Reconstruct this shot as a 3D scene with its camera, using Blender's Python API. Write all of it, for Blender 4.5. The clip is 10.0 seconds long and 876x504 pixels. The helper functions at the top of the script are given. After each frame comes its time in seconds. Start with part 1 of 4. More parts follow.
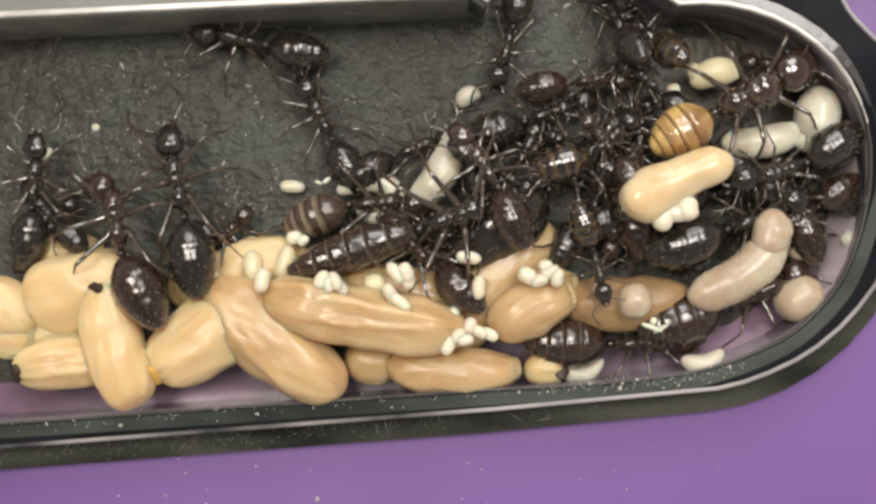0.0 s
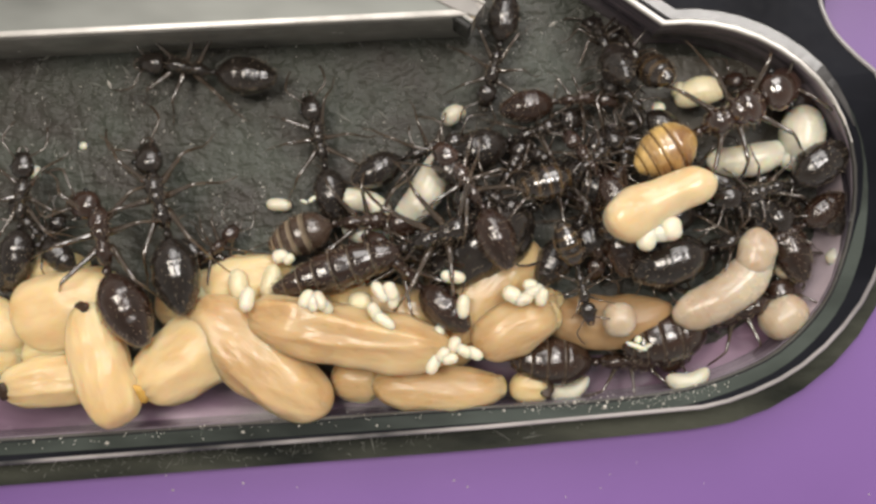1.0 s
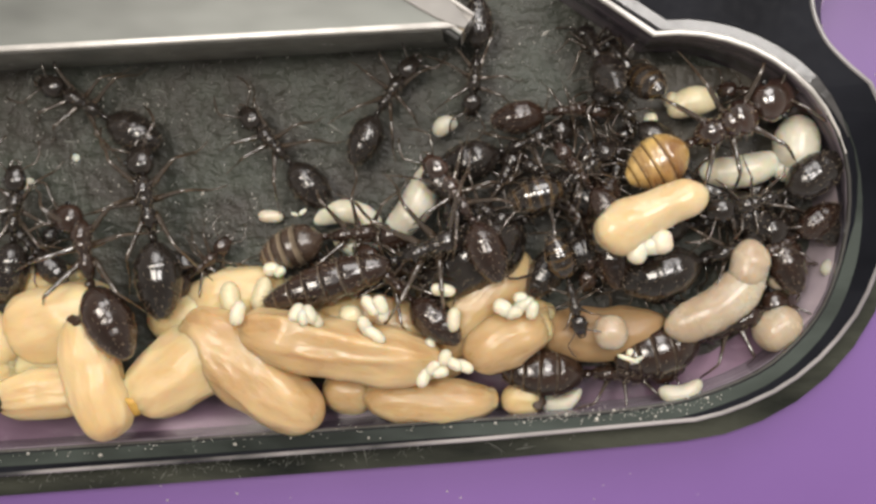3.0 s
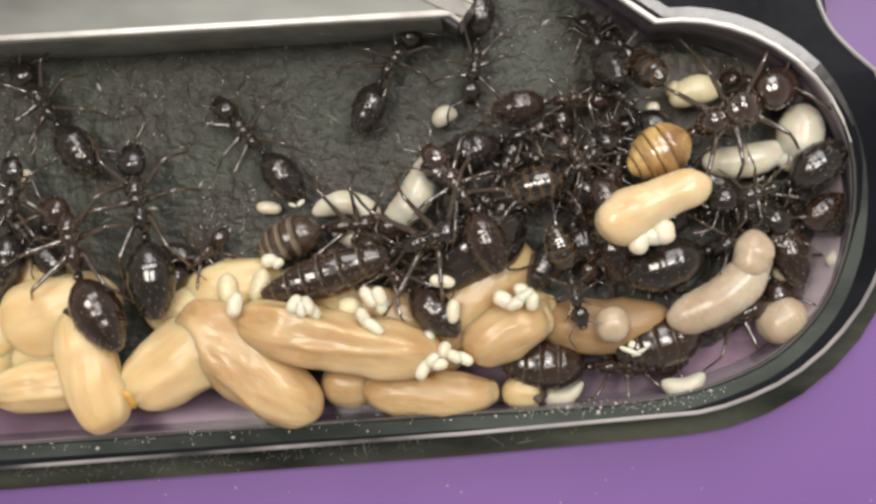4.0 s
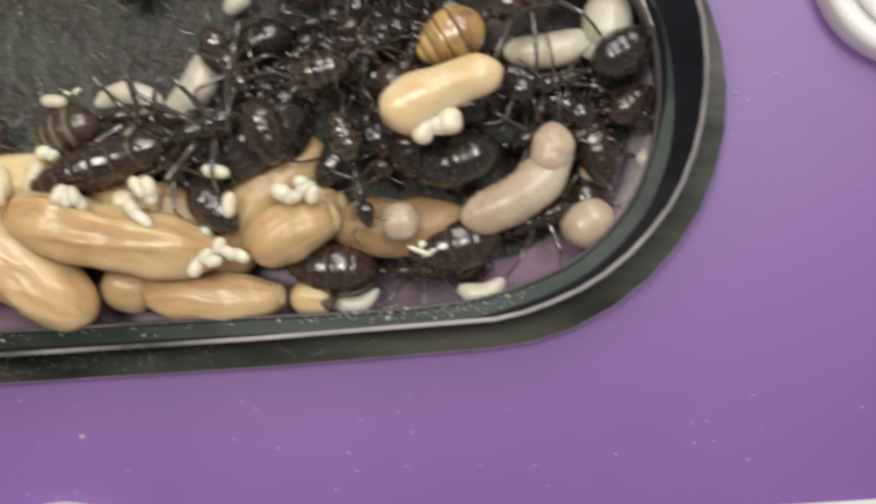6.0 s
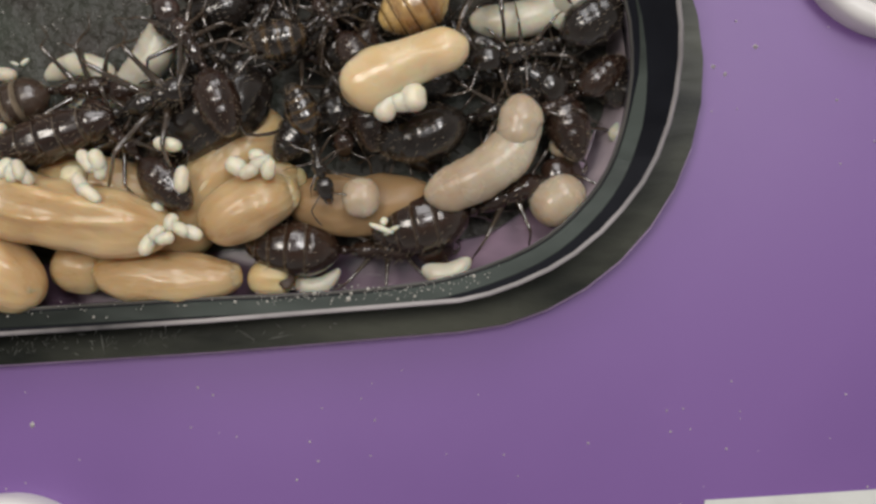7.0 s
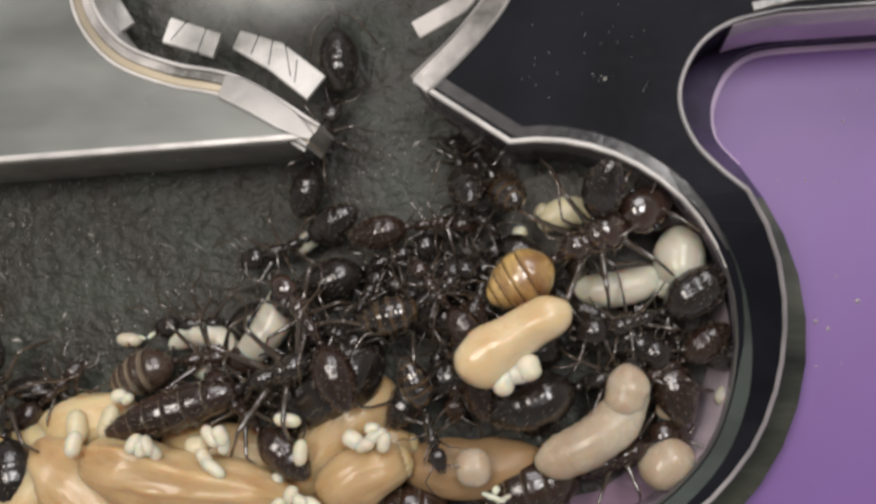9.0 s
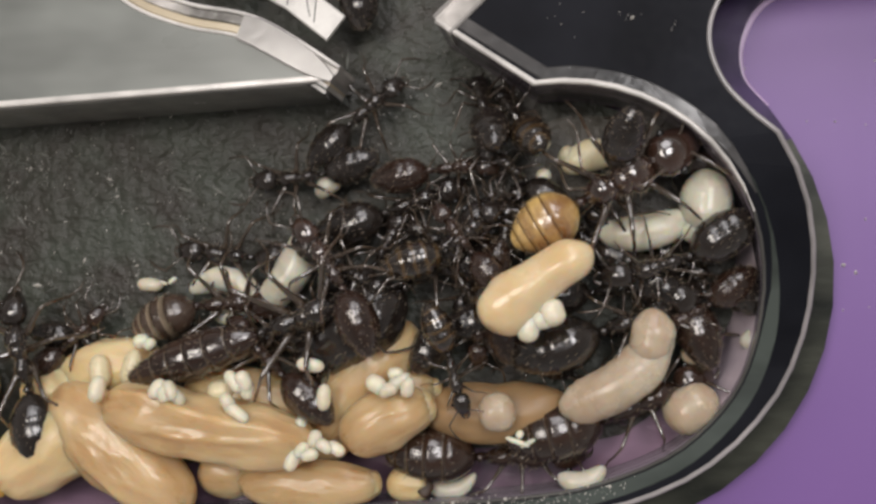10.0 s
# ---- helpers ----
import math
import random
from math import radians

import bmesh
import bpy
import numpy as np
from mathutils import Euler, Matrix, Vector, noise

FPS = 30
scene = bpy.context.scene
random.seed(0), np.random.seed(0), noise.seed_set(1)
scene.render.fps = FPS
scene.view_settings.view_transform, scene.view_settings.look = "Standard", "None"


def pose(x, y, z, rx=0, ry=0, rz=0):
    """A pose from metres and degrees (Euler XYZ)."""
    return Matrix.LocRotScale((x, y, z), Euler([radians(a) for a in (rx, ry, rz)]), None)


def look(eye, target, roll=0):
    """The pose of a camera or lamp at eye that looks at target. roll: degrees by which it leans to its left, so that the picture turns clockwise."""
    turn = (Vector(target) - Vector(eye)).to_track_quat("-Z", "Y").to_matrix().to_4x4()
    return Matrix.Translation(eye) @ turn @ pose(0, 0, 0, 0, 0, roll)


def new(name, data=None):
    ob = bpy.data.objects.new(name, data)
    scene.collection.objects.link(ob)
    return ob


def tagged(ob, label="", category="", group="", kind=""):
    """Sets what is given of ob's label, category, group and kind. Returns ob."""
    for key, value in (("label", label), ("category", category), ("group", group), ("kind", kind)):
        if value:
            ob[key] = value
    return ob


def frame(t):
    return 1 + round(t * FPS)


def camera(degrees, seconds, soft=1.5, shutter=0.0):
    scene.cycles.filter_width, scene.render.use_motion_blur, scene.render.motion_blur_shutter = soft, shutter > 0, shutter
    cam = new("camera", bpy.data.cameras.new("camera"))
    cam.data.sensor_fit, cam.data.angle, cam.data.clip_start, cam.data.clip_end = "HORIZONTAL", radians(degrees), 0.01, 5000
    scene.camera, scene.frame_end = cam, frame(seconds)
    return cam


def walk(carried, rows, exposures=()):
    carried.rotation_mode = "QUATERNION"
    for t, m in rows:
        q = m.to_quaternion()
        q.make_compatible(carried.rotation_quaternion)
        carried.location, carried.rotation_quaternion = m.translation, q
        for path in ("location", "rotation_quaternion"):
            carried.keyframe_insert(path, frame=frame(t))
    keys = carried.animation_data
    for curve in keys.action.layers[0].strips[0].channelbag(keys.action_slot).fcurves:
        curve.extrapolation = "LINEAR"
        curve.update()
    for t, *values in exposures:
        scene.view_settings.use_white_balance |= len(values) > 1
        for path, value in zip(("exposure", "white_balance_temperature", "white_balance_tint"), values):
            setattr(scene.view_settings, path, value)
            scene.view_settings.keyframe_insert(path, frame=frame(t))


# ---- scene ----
MM = 0.001
cam = camera(45.0, 10.0, soft=2.8, shutter=0.6)
# seconds, x, y, z in millimetres, turns about x, y, z in degrees
PATH = [
    (0.0, -0.00, -0.00, 50.31, -0.09, 0.54, -0.00),
    (0.5, -0.06, 0.82, 50.12, -0.82, 0.03, 0.10),
    (1.0, 0.96, 0.84, 50.41, -0.08, 0.88, 0.00),
    (1.5, 1.94, 1.51, 50.44, -0.45, 1.63, 0.04),
    (2.0, 2.02, 1.77, 50.55, -0.60, 1.71, 0.02),
    (2.5, 2.07, 2.24, 50.49, -0.93, 1.76, -0.08),
    (4.0, 2.62, 1.53, 49.71, -0.73, 2.37, -0.24),
    (4.5, 3.18, 1.52, 49.48, -0.88, 2.75, -0.10),
    (5.0, 5.37, 0.54, 48.17, -0.65, 2.97, 0.09),
    (5.5, 8.82, -2.25, 46.92, 0.57, 3.02, 0.42),
    (6.0, 12.39, -3.58, 46.20, 0.16, 3.31, 0.58),
    (6.2, 13.82, -3.80, 44.87, -0.18, 3.47, 0.59),
    (7.3, 13.68, -4.93, 44.16, 1.08, 3.07, 0.80),
    (7.5, 12.76, -3.62, 44.57, 1.34, 2.88, 1.10),
    (7.6, 12.41, -2.15, 44.15, 1.50, 3.50, 0.49),
    (7.7, 12.49, -0.60, 44.72, 1.80, 4.20, 0.59),
    (7.8, 12.58, 0.85, 45.08, 2.35, 5.00, 0.70),
    (7.9, 12.93, 2.03, 45.25, 3.04, 5.80, 0.48),
    (8.0, 13.16, 2.92, 46.11, 3.85, 6.42, 0.31),
    (8.5, 13.01, 2.38, 46.68, 7.25, 7.24, 0.10),
    (9.0, 12.38, 2.54, 45.98, 5.15, 7.23, -0.37),
    (9.5, 12.04, 2.73, 45.61, 3.18, 7.41, -0.43),
    (10.0, 11.83, 2.74, 45.57, 1.89, 7.83, -0.49),
]
walk(cam, [(t, pose(x * MM, y * MM, z * MM, rx, ry, rz)) for t, x, y, z, rx, ry, rz in PATH],
     exposures=[(0.0, 0.00, 6500, 10), (4.5, 0.00, 6450, 10), (5.5, -0.05, 6400, 10), (6.2, -0.25, 6300, 10), (7.3, -0.60, 6250, 10), (8.0, -0.52, 6250, 12), (10.0, -0.45, 6250, 12)])

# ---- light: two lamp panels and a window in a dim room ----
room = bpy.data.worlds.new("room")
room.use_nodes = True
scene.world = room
# unseen surroundings as a gradient: bright at the sides, dark overhead for the reflections
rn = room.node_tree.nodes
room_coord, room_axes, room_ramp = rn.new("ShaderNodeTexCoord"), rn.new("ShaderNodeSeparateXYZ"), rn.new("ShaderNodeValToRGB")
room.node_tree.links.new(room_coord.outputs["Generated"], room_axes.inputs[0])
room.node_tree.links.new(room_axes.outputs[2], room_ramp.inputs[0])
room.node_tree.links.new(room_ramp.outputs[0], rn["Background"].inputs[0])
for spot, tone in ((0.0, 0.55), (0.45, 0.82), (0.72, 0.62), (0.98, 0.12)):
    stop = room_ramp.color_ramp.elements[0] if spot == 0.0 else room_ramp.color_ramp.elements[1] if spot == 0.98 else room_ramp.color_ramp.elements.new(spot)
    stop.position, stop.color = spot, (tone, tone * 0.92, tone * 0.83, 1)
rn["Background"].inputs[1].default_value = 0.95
for name, size, watts, tone, place in (("panel_lamp", 0.060, 0.175, (1.0, 0.91, 0.80), (-0.050, 0.030, 0.19)), ("ceiling_lamp", 0.060, 0.150, (1.0, 0.95, 0.90), (0.056, 0.050, 0.175)),
                                       ("window_light", 0.140, 0.26, (1.0, 0.96, 0.93), (0.020, 0.180, 0.18))):
    lamp_data = bpy.data.lights.new(name, "AREA")
    lamp_data.shape, lamp_data.size, lamp_data.energy, lamp_data.color = "DISK", size, watts, tone
    new(name, lamp_data).matrix_world = look(place, (0.004, 0.002, 0))


# ---- materials ----
def material(name, color, rough=0.5, metal=0.0, spec=0.5, var=0.25, scale=900.0, bump=0.15, dark=None, sss=0.0, trans=0.0,
             coat=0.0, stretch=(1, 1, 1), detail_scale=None, per_object=0.0, glow=0.5, rvar=1.0):
    """glow: how deep light spreads under the skin, in millimetres, where sss is set."""
    m = bpy.data.materials.new(name)
    m.use_nodes = True
    nt = m.node_tree
    b = nt.nodes["Principled BSDF"]
    coord = nt.nodes.new("ShaderNodeTexCoord")
    mapping = nt.nodes.new("ShaderNodeMapping")
    mapping.inputs["Scale"].default_value = stretch
    nt.links.new(coord.outputs["Object"], mapping.inputs[0])
    big = nt.nodes.new("ShaderNodeTexNoise")
    big.inputs["Scale"].default_value, big.inputs["Detail"].default_value = scale, 4
    fine = nt.nodes.new("ShaderNodeTexNoise")
    fine.inputs["Scale"].default_value, fine.inputs["Detail"].default_value = detail_scale or scale * 7, 5
    for n in (big, fine):
        nt.links.new(mapping.outputs[0], n.inputs["Vector"])
    mix = nt.nodes.new("ShaderNodeMix")
    mix.data_type = "RGBA"
    dark = dark or tuple(c * (1 - var) for c in color)
    mix.inputs[6].default_value, mix.inputs[7].default_value = (*dark, 1), (*color, 1)
    ramp = nt.nodes.new("ShaderNodeValToRGB")
    ramp.color_ramp.elements[0].position, ramp.color_ramp.elements[1].position = 0.36, 0.62
    nt.links.new(big.outputs[0], ramp.inputs[0])
    nt.links.new(ramp.outputs[0], mix.inputs[0])
    last = mix.outputs[2]
    if per_object:
        info = nt.nodes.new("ShaderNodeObjectInfo")
        hsv = nt.nodes.new("ShaderNodeHueSaturation")
        span = nt.nodes.new("ShaderNodeMapRange")
        span.inputs[3].default_value, span.inputs[4].default_value = 1 - per_object, 1 + per_object
        nt.links.new(info.outputs["Random"], span.inputs[0])
        nt.links.new(span.outputs[0], hsv.inputs["Value"])
        nt.links.new(last, hsv.inputs["Color"])
        last = hsv.outputs[0]
    nt.links.new(last, b.inputs["Base Color"])
    b.inputs["Metallic"].default_value, b.inputs["Specular IOR Level"].default_value = metal, spec
    rr = nt.nodes.new("ShaderNodeMapRange")
    rr.inputs[3].default_value, rr.inputs[4].default_value = max(rough - 0.12 * rvar, 0.03), min(rough + 0.15 * rvar, 1)
    nt.links.new(fine.outputs[0], rr.inputs[0])
    nt.links.new(rr.outputs[0], b.inputs["Roughness"])
    b.inputs["Coat Weight"].default_value = coat
    b.inputs["Coat IOR"].default_value = 1.8
    b.inputs["Coat Roughness"].default_value = 0.14
    b.inputs["Transmission Weight"].default_value = trans
    if sss:
        b.inputs["Subsurface Weight"].default_value = sss
        b.inputs["Subsurface Radius"].default_value = (1.0, 0.55, 0.3)
        b.inputs["Subsurface Scale"].default_value = glow * 0.001
    if bump:
        bn = nt.nodes.new("ShaderNodeBump")
        bn.inputs["Strength"].default_value, bn.inputs["Distance"].default_value = min(bump, 1), 0.00012 * max(bump, 1)
        nt.links.new(fine.outputs[0], bn.inputs["Height"])
        nt.links.new(bn.outputs[0], b.inputs["Normal"])
        nt.links.new(bn.outputs[0], b.inputs["Coat Normal"])
    return m


MAT_TABLE = material("purple_mat", (0.215, 0.108, 0.350), 0.42, spec=0.55, scale=55, bump=0.03, dark=(0.188, 0.094, 0.315), detail_scale=2500, rvar=0.15)
MAT_RIM = material("black_acrylic", (0.015, 0.016, 0.021), 0.42, spec=0.05, var=0.4, scale=200, bump=0.0, detail_scale=3000)
# olive swirls over the smoked tone paint mottled reflections
MAT_SIDE = material("smoked_acrylic_reflections", (0.085, 0.088, 0.070), 0.25, spec=0.1, scale=330, bump=0.06, detail_scale=2500, dark=(0.011, 0.013, 0.012), stretch=(0.3, 1, 1))
MAT_BAYSIDE = material("purple_tinted_acrylic", (0.085, 0.055, 0.14), 0.3, spec=0.06, scale=260, bump=0.06, dark=(0.03, 0.026, 0.05))
MAT_BANDGLASS = material("clear_band", (0.13, 0.127, 0.12), 0.15, var=0.4, scale=250, bump=0.05)
MAT_BASE = material("clear_base_over_purple", (0.30, 0.190, 0.275), 0.22, var=0.6, scale=300, bump=0.05, stretch=(0.3, 1, 1))
MAT_GLASSY = material("glassy_rim", (0.080, 0.094, 0.085), 0.16, spec=0.2, var=0.7, scale=260, bump=0.08, stretch=(0.4, 1, 1))
# pale and dark streaks painted for reflections in clear acrylic
MAT_STREAK = material("clear_acrylic_shine_streaks", (0.74, 0.70, 0.66), 0.15, scale=330, bump=0.2, dark=(0.13, 0.125, 0.115), stretch=(1, 1, 0.3))
# the same clear acrylic painted dim, where it catches little light
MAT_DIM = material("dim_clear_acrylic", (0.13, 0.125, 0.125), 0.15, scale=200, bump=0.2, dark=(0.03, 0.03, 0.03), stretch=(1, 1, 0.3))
# lavender painted for the glow where skirt and bay meet the mat
MAT_HALO = material("painted_edge_glow", (0.86, 0.64, 0.95), 0.35, var=0.3, scale=220, bump=0.05)
# honey and dark tones paint how the clear acrylic catches light
MAT_BEIGE = material("painted_lit_acrylic", (0.62, 0.53, 0.38), 0.1, scale=110, bump=0.1, stretch=(0.8, 0.8, 1), dark=(0.12, 0.12, 0.11))
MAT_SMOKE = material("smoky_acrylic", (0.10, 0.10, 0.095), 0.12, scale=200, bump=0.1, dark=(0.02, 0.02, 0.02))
# pale and dark patches paint how unevenly the facets reflect
MAT_SLOPE = material("slope_painted_reflections", (0.80, 0.68, 0.73), 0.14, scale=150, bump=0.1, spec=0.6, dark=(0.30, 0.25, 0.30))
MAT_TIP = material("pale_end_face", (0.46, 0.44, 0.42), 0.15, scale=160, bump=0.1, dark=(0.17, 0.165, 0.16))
# white and dark patches paint the window reflected in clear acrylic
MAT_FACET_SHINE = material("window_reflection_facet", (0.86, 0.84, 0.80), 0.3, scale=330, bump=0.3, dark=(0.24, 0.235, 0.22))
MAT_FACE = material("clear_face", (0.34, 0.34, 0.32), 0.2, var=0.4, scale=300, bump=0.1)
# streaks along the wall painted for its reflections
MAT_WALL = material("wall_reflection_streaks", (0.30, 0.255, 0.30), 0.1, scale=420, bump=0.2, stretch=(0.14, 0.14, 1.6), dark=(0.05, 0.045, 0.06))
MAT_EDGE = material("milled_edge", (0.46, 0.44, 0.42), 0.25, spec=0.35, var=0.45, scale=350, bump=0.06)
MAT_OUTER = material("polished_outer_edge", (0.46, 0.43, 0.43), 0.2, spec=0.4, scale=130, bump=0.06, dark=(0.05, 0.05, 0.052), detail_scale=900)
MAT_BRIGHT = material("polished_edge_lit_face", (0.80, 0.77, 0.73), 0.18, var=0.35, scale=500, bump=0.05)
# cloudy grey patches paint the blurred reflections in the clear block
MAT_BLOCKSHINE = material("acrylic_soft_reflections", (0.285, 0.30, 0.28), 0.3, spec=0.25, var=0.8, scale=110, bump=0.0, detail_scale=200, stretch=(0.5, 1.2, 1))
MAT_FLOOR = material("scratched_black_floor", (0.054, 0.061, 0.048), 0.38, scale=300, bump=2.6, detail_scale=1500, stretch=(0.9, 1.1, 1), spec=0.4, dark=(0.040, 0.035, 0.029))
MAT_PUPA = material("pupa_skin", (0.70, 0.515, 0.29), 0.28, scale=480, bump=1.25, sss=0.8, spec=0.5, dark=(0.53, 0.345, 0.168), per_object=0.10, stretch=(0.35, 1, 1), detail_scale=900, glow=1.3, coat=0.05)
MAT_PALEPUPA = material("pale_pupa_skin", (0.81, 0.63, 0.365), 0.36, scale=420, bump=1.25, sss=0.8, spec=0.45, dark=(0.65, 0.45, 0.225), per_object=0.07, stretch=(0.4, 1, 1), detail_scale=900, glow=1.3, coat=0.05)
MAT_AMBERPUPA = material("amber_pupa_skin", (0.42, 0.27, 0.135), 0.4, var=0.2, scale=300, bump=0.15, sss=0.5)
MAT_LARVA = material("larva_skin", (0.72, 0.685, 0.565), 0.24, scale=520, bump=0.3, sss=0.8, dark=(0.58, 0.55, 0.45), detail_scale=1300, per_object=0.08)
MAT_TANLARVA = material("tan_larva_skin", (0.665, 0.58, 0.445), 0.24, scale=480, bump=0.35, sss=0.8, dark=(0.52, 0.40, 0.285), detail_scale=1200, trans=0.1)
MAT_CREAM = material("cream_larva_skin", (0.78, 0.70, 0.47), 0.28, var=0.12, scale=500, bump=0.12, sss=0.4, per_object=0.08)
MAT_EGG = material("egg_skin", (0.88, 0.81, 0.64), 0.24, var=0.18, scale=700, bump=0.15, sss=0.7, per_object=0.1)
MAT_COCOON = material("cocoon_silk", (0.86, 0.75, 0.52), 0.24, scale=240, bump=0.5, sss=0.7, spec=0.6, dark=(0.72, 0.53, 0.29), detail_scale=900, glow=1.0)
MAT_SPOT = material("dark_meconium", (0.05, 0.025, 0.012), 0.5)
MAT_YELLOW = material("yellow_wax", (0.75, 0.45, 0.10), 0.4, scale=1200, bump=0.5)
MAT_CHITIN = material("black_chitin", (0.027, 0.020, 0.016), 0.19, var=0.6, scale=700, bump=0.8, coat=0.5, detail_scale=1300, spec=0.5, rvar=0.35, stretch=(0.45, 1.3, 1.3))
MAT_BROWN = material("brown_chitin", (0.046, 0.024, 0.016), 0.19, var=0.6, scale=700, bump=0.8, coat=0.5, detail_scale=1300, spec=0.5, rvar=0.35, stretch=(0.45, 1.3, 1.3))
MAT_RUSSET = material("russet_chitin", (0.058, 0.029, 0.019), 0.14, var=0.6, scale=800, bump=0.3, coat=0.9, detail_scale=3000, spec=0.8)
MAT_LEG = material("leg_chitin", (0.105, 0.070, 0.044), 0.12, var=0.7, scale=500, bump=0.25, coat=1.0, spec=1.0, detail_scale=2500)
MAT_SHELL = material("thin_brown_shell", (0.095, 0.060, 0.042), 0.22, var=0.5, scale=700, bump=0.3, coat=0.5, spec=0.6)
MAT_RING = material("pale_plate_margin", (0.17, 0.135, 0.10), 0.18, var=0.6, scale=700, coat=0.5)
MAT_STRIPE = material("broad_pale_membrane", (0.30, 0.235, 0.165), 0.3, var=0.4, scale=900)
MAT_BAND = material("pale_membrane", (0.085, 0.06, 0.042), 0.25, var=0.4, scale=900)
MAT_GOLD = material("golden_membrane", (0.26, 0.15, 0.045), 0.2, var=0.5, scale=900)
MAT_AMBERLINE = material("amber_plate_margin", (0.24, 0.115, 0.040), 0.15, var=0.4, scale=900, bump=0.3, coat=0.8)


def soft_bands(name, light, dark, pitch, lo, hi, rough=0.13, bend=3.2):
    """Chitin with soft-edged bands across its length; pitch in millimetres."""
    m = material(name, light, rough, bump=0.08, coat=0.6, spec=0.8, scale=900)
    nt = m.node_tree
    wave = nt.nodes.new("ShaderNodeTexWave")
    wave.bands_direction, wave.inputs["Scale"].default_value = "X", 314 / pitch
    wave.inputs["Distortion"].default_value, wave.inputs["Detail Scale"].default_value = bend, 1.5
    ramp = nt.nodes.new("ShaderNodeValToRGB")
    ramp.color_ramp.elements[0].position, ramp.color_ramp.elements[1].position = lo, hi
    ramp.color_ramp.elements[0].color, ramp.color_ramp.elements[1].color = (*dark, 1), (*light, 1)
    coord = nt.nodes["Texture Coordinate"]
    nt.links.new(coord.outputs["Object"], wave.inputs["Vector"])
    nt.links.new(wave.outputs[1], ramp.inputs[0])
    nt.links.new(ramp.outputs[0], nt.nodes["Principled BSDF"].inputs["Base Color"])
    return m


MAT_AMBERBLOTCH = material("amber_chitin", (0.90, 0.62, 0.22), 0.26, scale=800, bump=0.9, coat=0.9, spec=0.9, dark=(0.26, 0.12, 0.040), stretch=(1.2, 0.5, 0.5), detail_scale=1600)
MAT_GOLDBANDS = soft_bands("golden_banded_chitin", (0.075, 0.045, 0.018), (0.014, 0.009, 0.006), 0.60, 0.5, 1.0)
MAT_FLOOR_PATCH = material("beige_floor_patch", (0.105, 0.095, 0.076), 0.42, scale=300, bump=2.0, detail_scale=1500, dark=(0.058, 0.052, 0.042))
MAT_HAIR = material("pale_bristle", (0.30, 0.24, 0.17), 0.2, var=0.3, bump=0, spec=0.9)
MAT_EYE = material("ant_eye", (0.01, 0.01, 0.01), 0.12, bump=0)
MAT_WHITE = material("white_plastic", (0.90, 0.88, 0.86), 0.35, var=0.05, scale=200, bump=0.03)
MAT_GREY = material("grey_plastic", (0.46, 0.45, 0.44), 0.35, var=0.1, scale=200, bump=0.03)
MAT_DUST = material("dust", (0.75, 0.72, 0.66), 0.7, var=0.2)
MAT_FIBRE = material("pale_fibre", (0.33, 0.335, 0.305), 0.3, var=0.5)
MAT_PAPER = material("white_paper", (0.74, 0.75, 0.72), 0.6, var=0.06)


# ---- mesh helpers, all in millimetres ----
def mesh_of(name, bm, mats, smooth=True):
    me = bpy.data.meshes.new(name)
    bmesh.ops.recalc_face_normals(bm, faces=bm.faces)
    for v in bm.verts:
        v.co *= MM
    bm.to_mesh(me)
    bm.free()
    for m in mats if isinstance(mats, (list, tuple)) else [mats]:
        me.materials.append(m)
    for p in me.polygons:
        p.use_smooth = smooth
    return me


def part(name, me, parent, label="", m=None):
    ob = new(name, me)
    ob.parent = parent
    if m is not None:
        ob.matrix_basis = m
    if label:
        ob["label"] = label
    return ob


def at(x, y, z, rx=0, ry=0, rz=0):
    return pose(x * MM, y * MM, z * MM, rx, ry, rz)


def loft(bm, rings, sides=12, bands=(), twist=0.0, close=True):
    """rings: centre, width axis, height axis. Returns nothing; faces of ring numbers in bands take material 1."""
    loops = []
    for c, u, v in rings:
        loops.append([bm.verts.new(c + u * math.cos(2 * math.pi * k / sides + twist) + v * math.sin(2 * math.pi * k / sides + twist)) for k in range(sides)])
    for i in range(len(loops) - 1):
        for k in range(sides):
            f = bm.faces.new((loops[i][k], loops[i][(k + 1) % sides], loops[i + 1][(k + 1) % sides], loops[i + 1][k]))
            f.material_index = 1 if i in bands else 0
    if close:
        bm.faces.new(loops[0][::-1])
        bm.faces.new(loops[-1])


def spindle(length, width, height, n=14, sides=14, bend=0.0, rib=0.0, ribs=5, front=0.5, seed=0, lumps=0.0, power=2.3):
    """A rounded body along x, centred, bent sideways by bend * length."""
    bm = bmesh.new()
    rings = []
    for i in range(n + 1):
        a = math.pi * i / n
        s = -math.cos(a)
        x = s * length / 2
        r = max(1 - abs(s) ** power, 0.0) ** 0.5
        r *= 1 + (front - 0.5) * s * 0.9
        r *= 1 + rib * math.cos(ribs * 2 * math.pi * (s + 1) / 2)
        r = max(r, 0.03)
        y = bend * length * (1 - s * s)
        slope = math.atan2(-2 * bend * s, 0.5)
        w = noise.noise(Vector((x * 0.8, seed * 3.1, 0.3))) * lumps
        u = Vector((-math.sin(slope), math.cos(slope), 0)) * (r * width / 2 * (1 + w))
        rings.append((Vector((x, y, 0)), u, Vector((0, 0, r * height / 2 * (1 - w)))))
    loft(bm, rings, sides)
    if lumps:
        for v in bm.verts:
            d = noise.noise(v.co * 0.9 + Vector((seed * 7.7, 1.3, 2.1)))
            v.co *= 1 + d * lumps * 0.5
    return bm


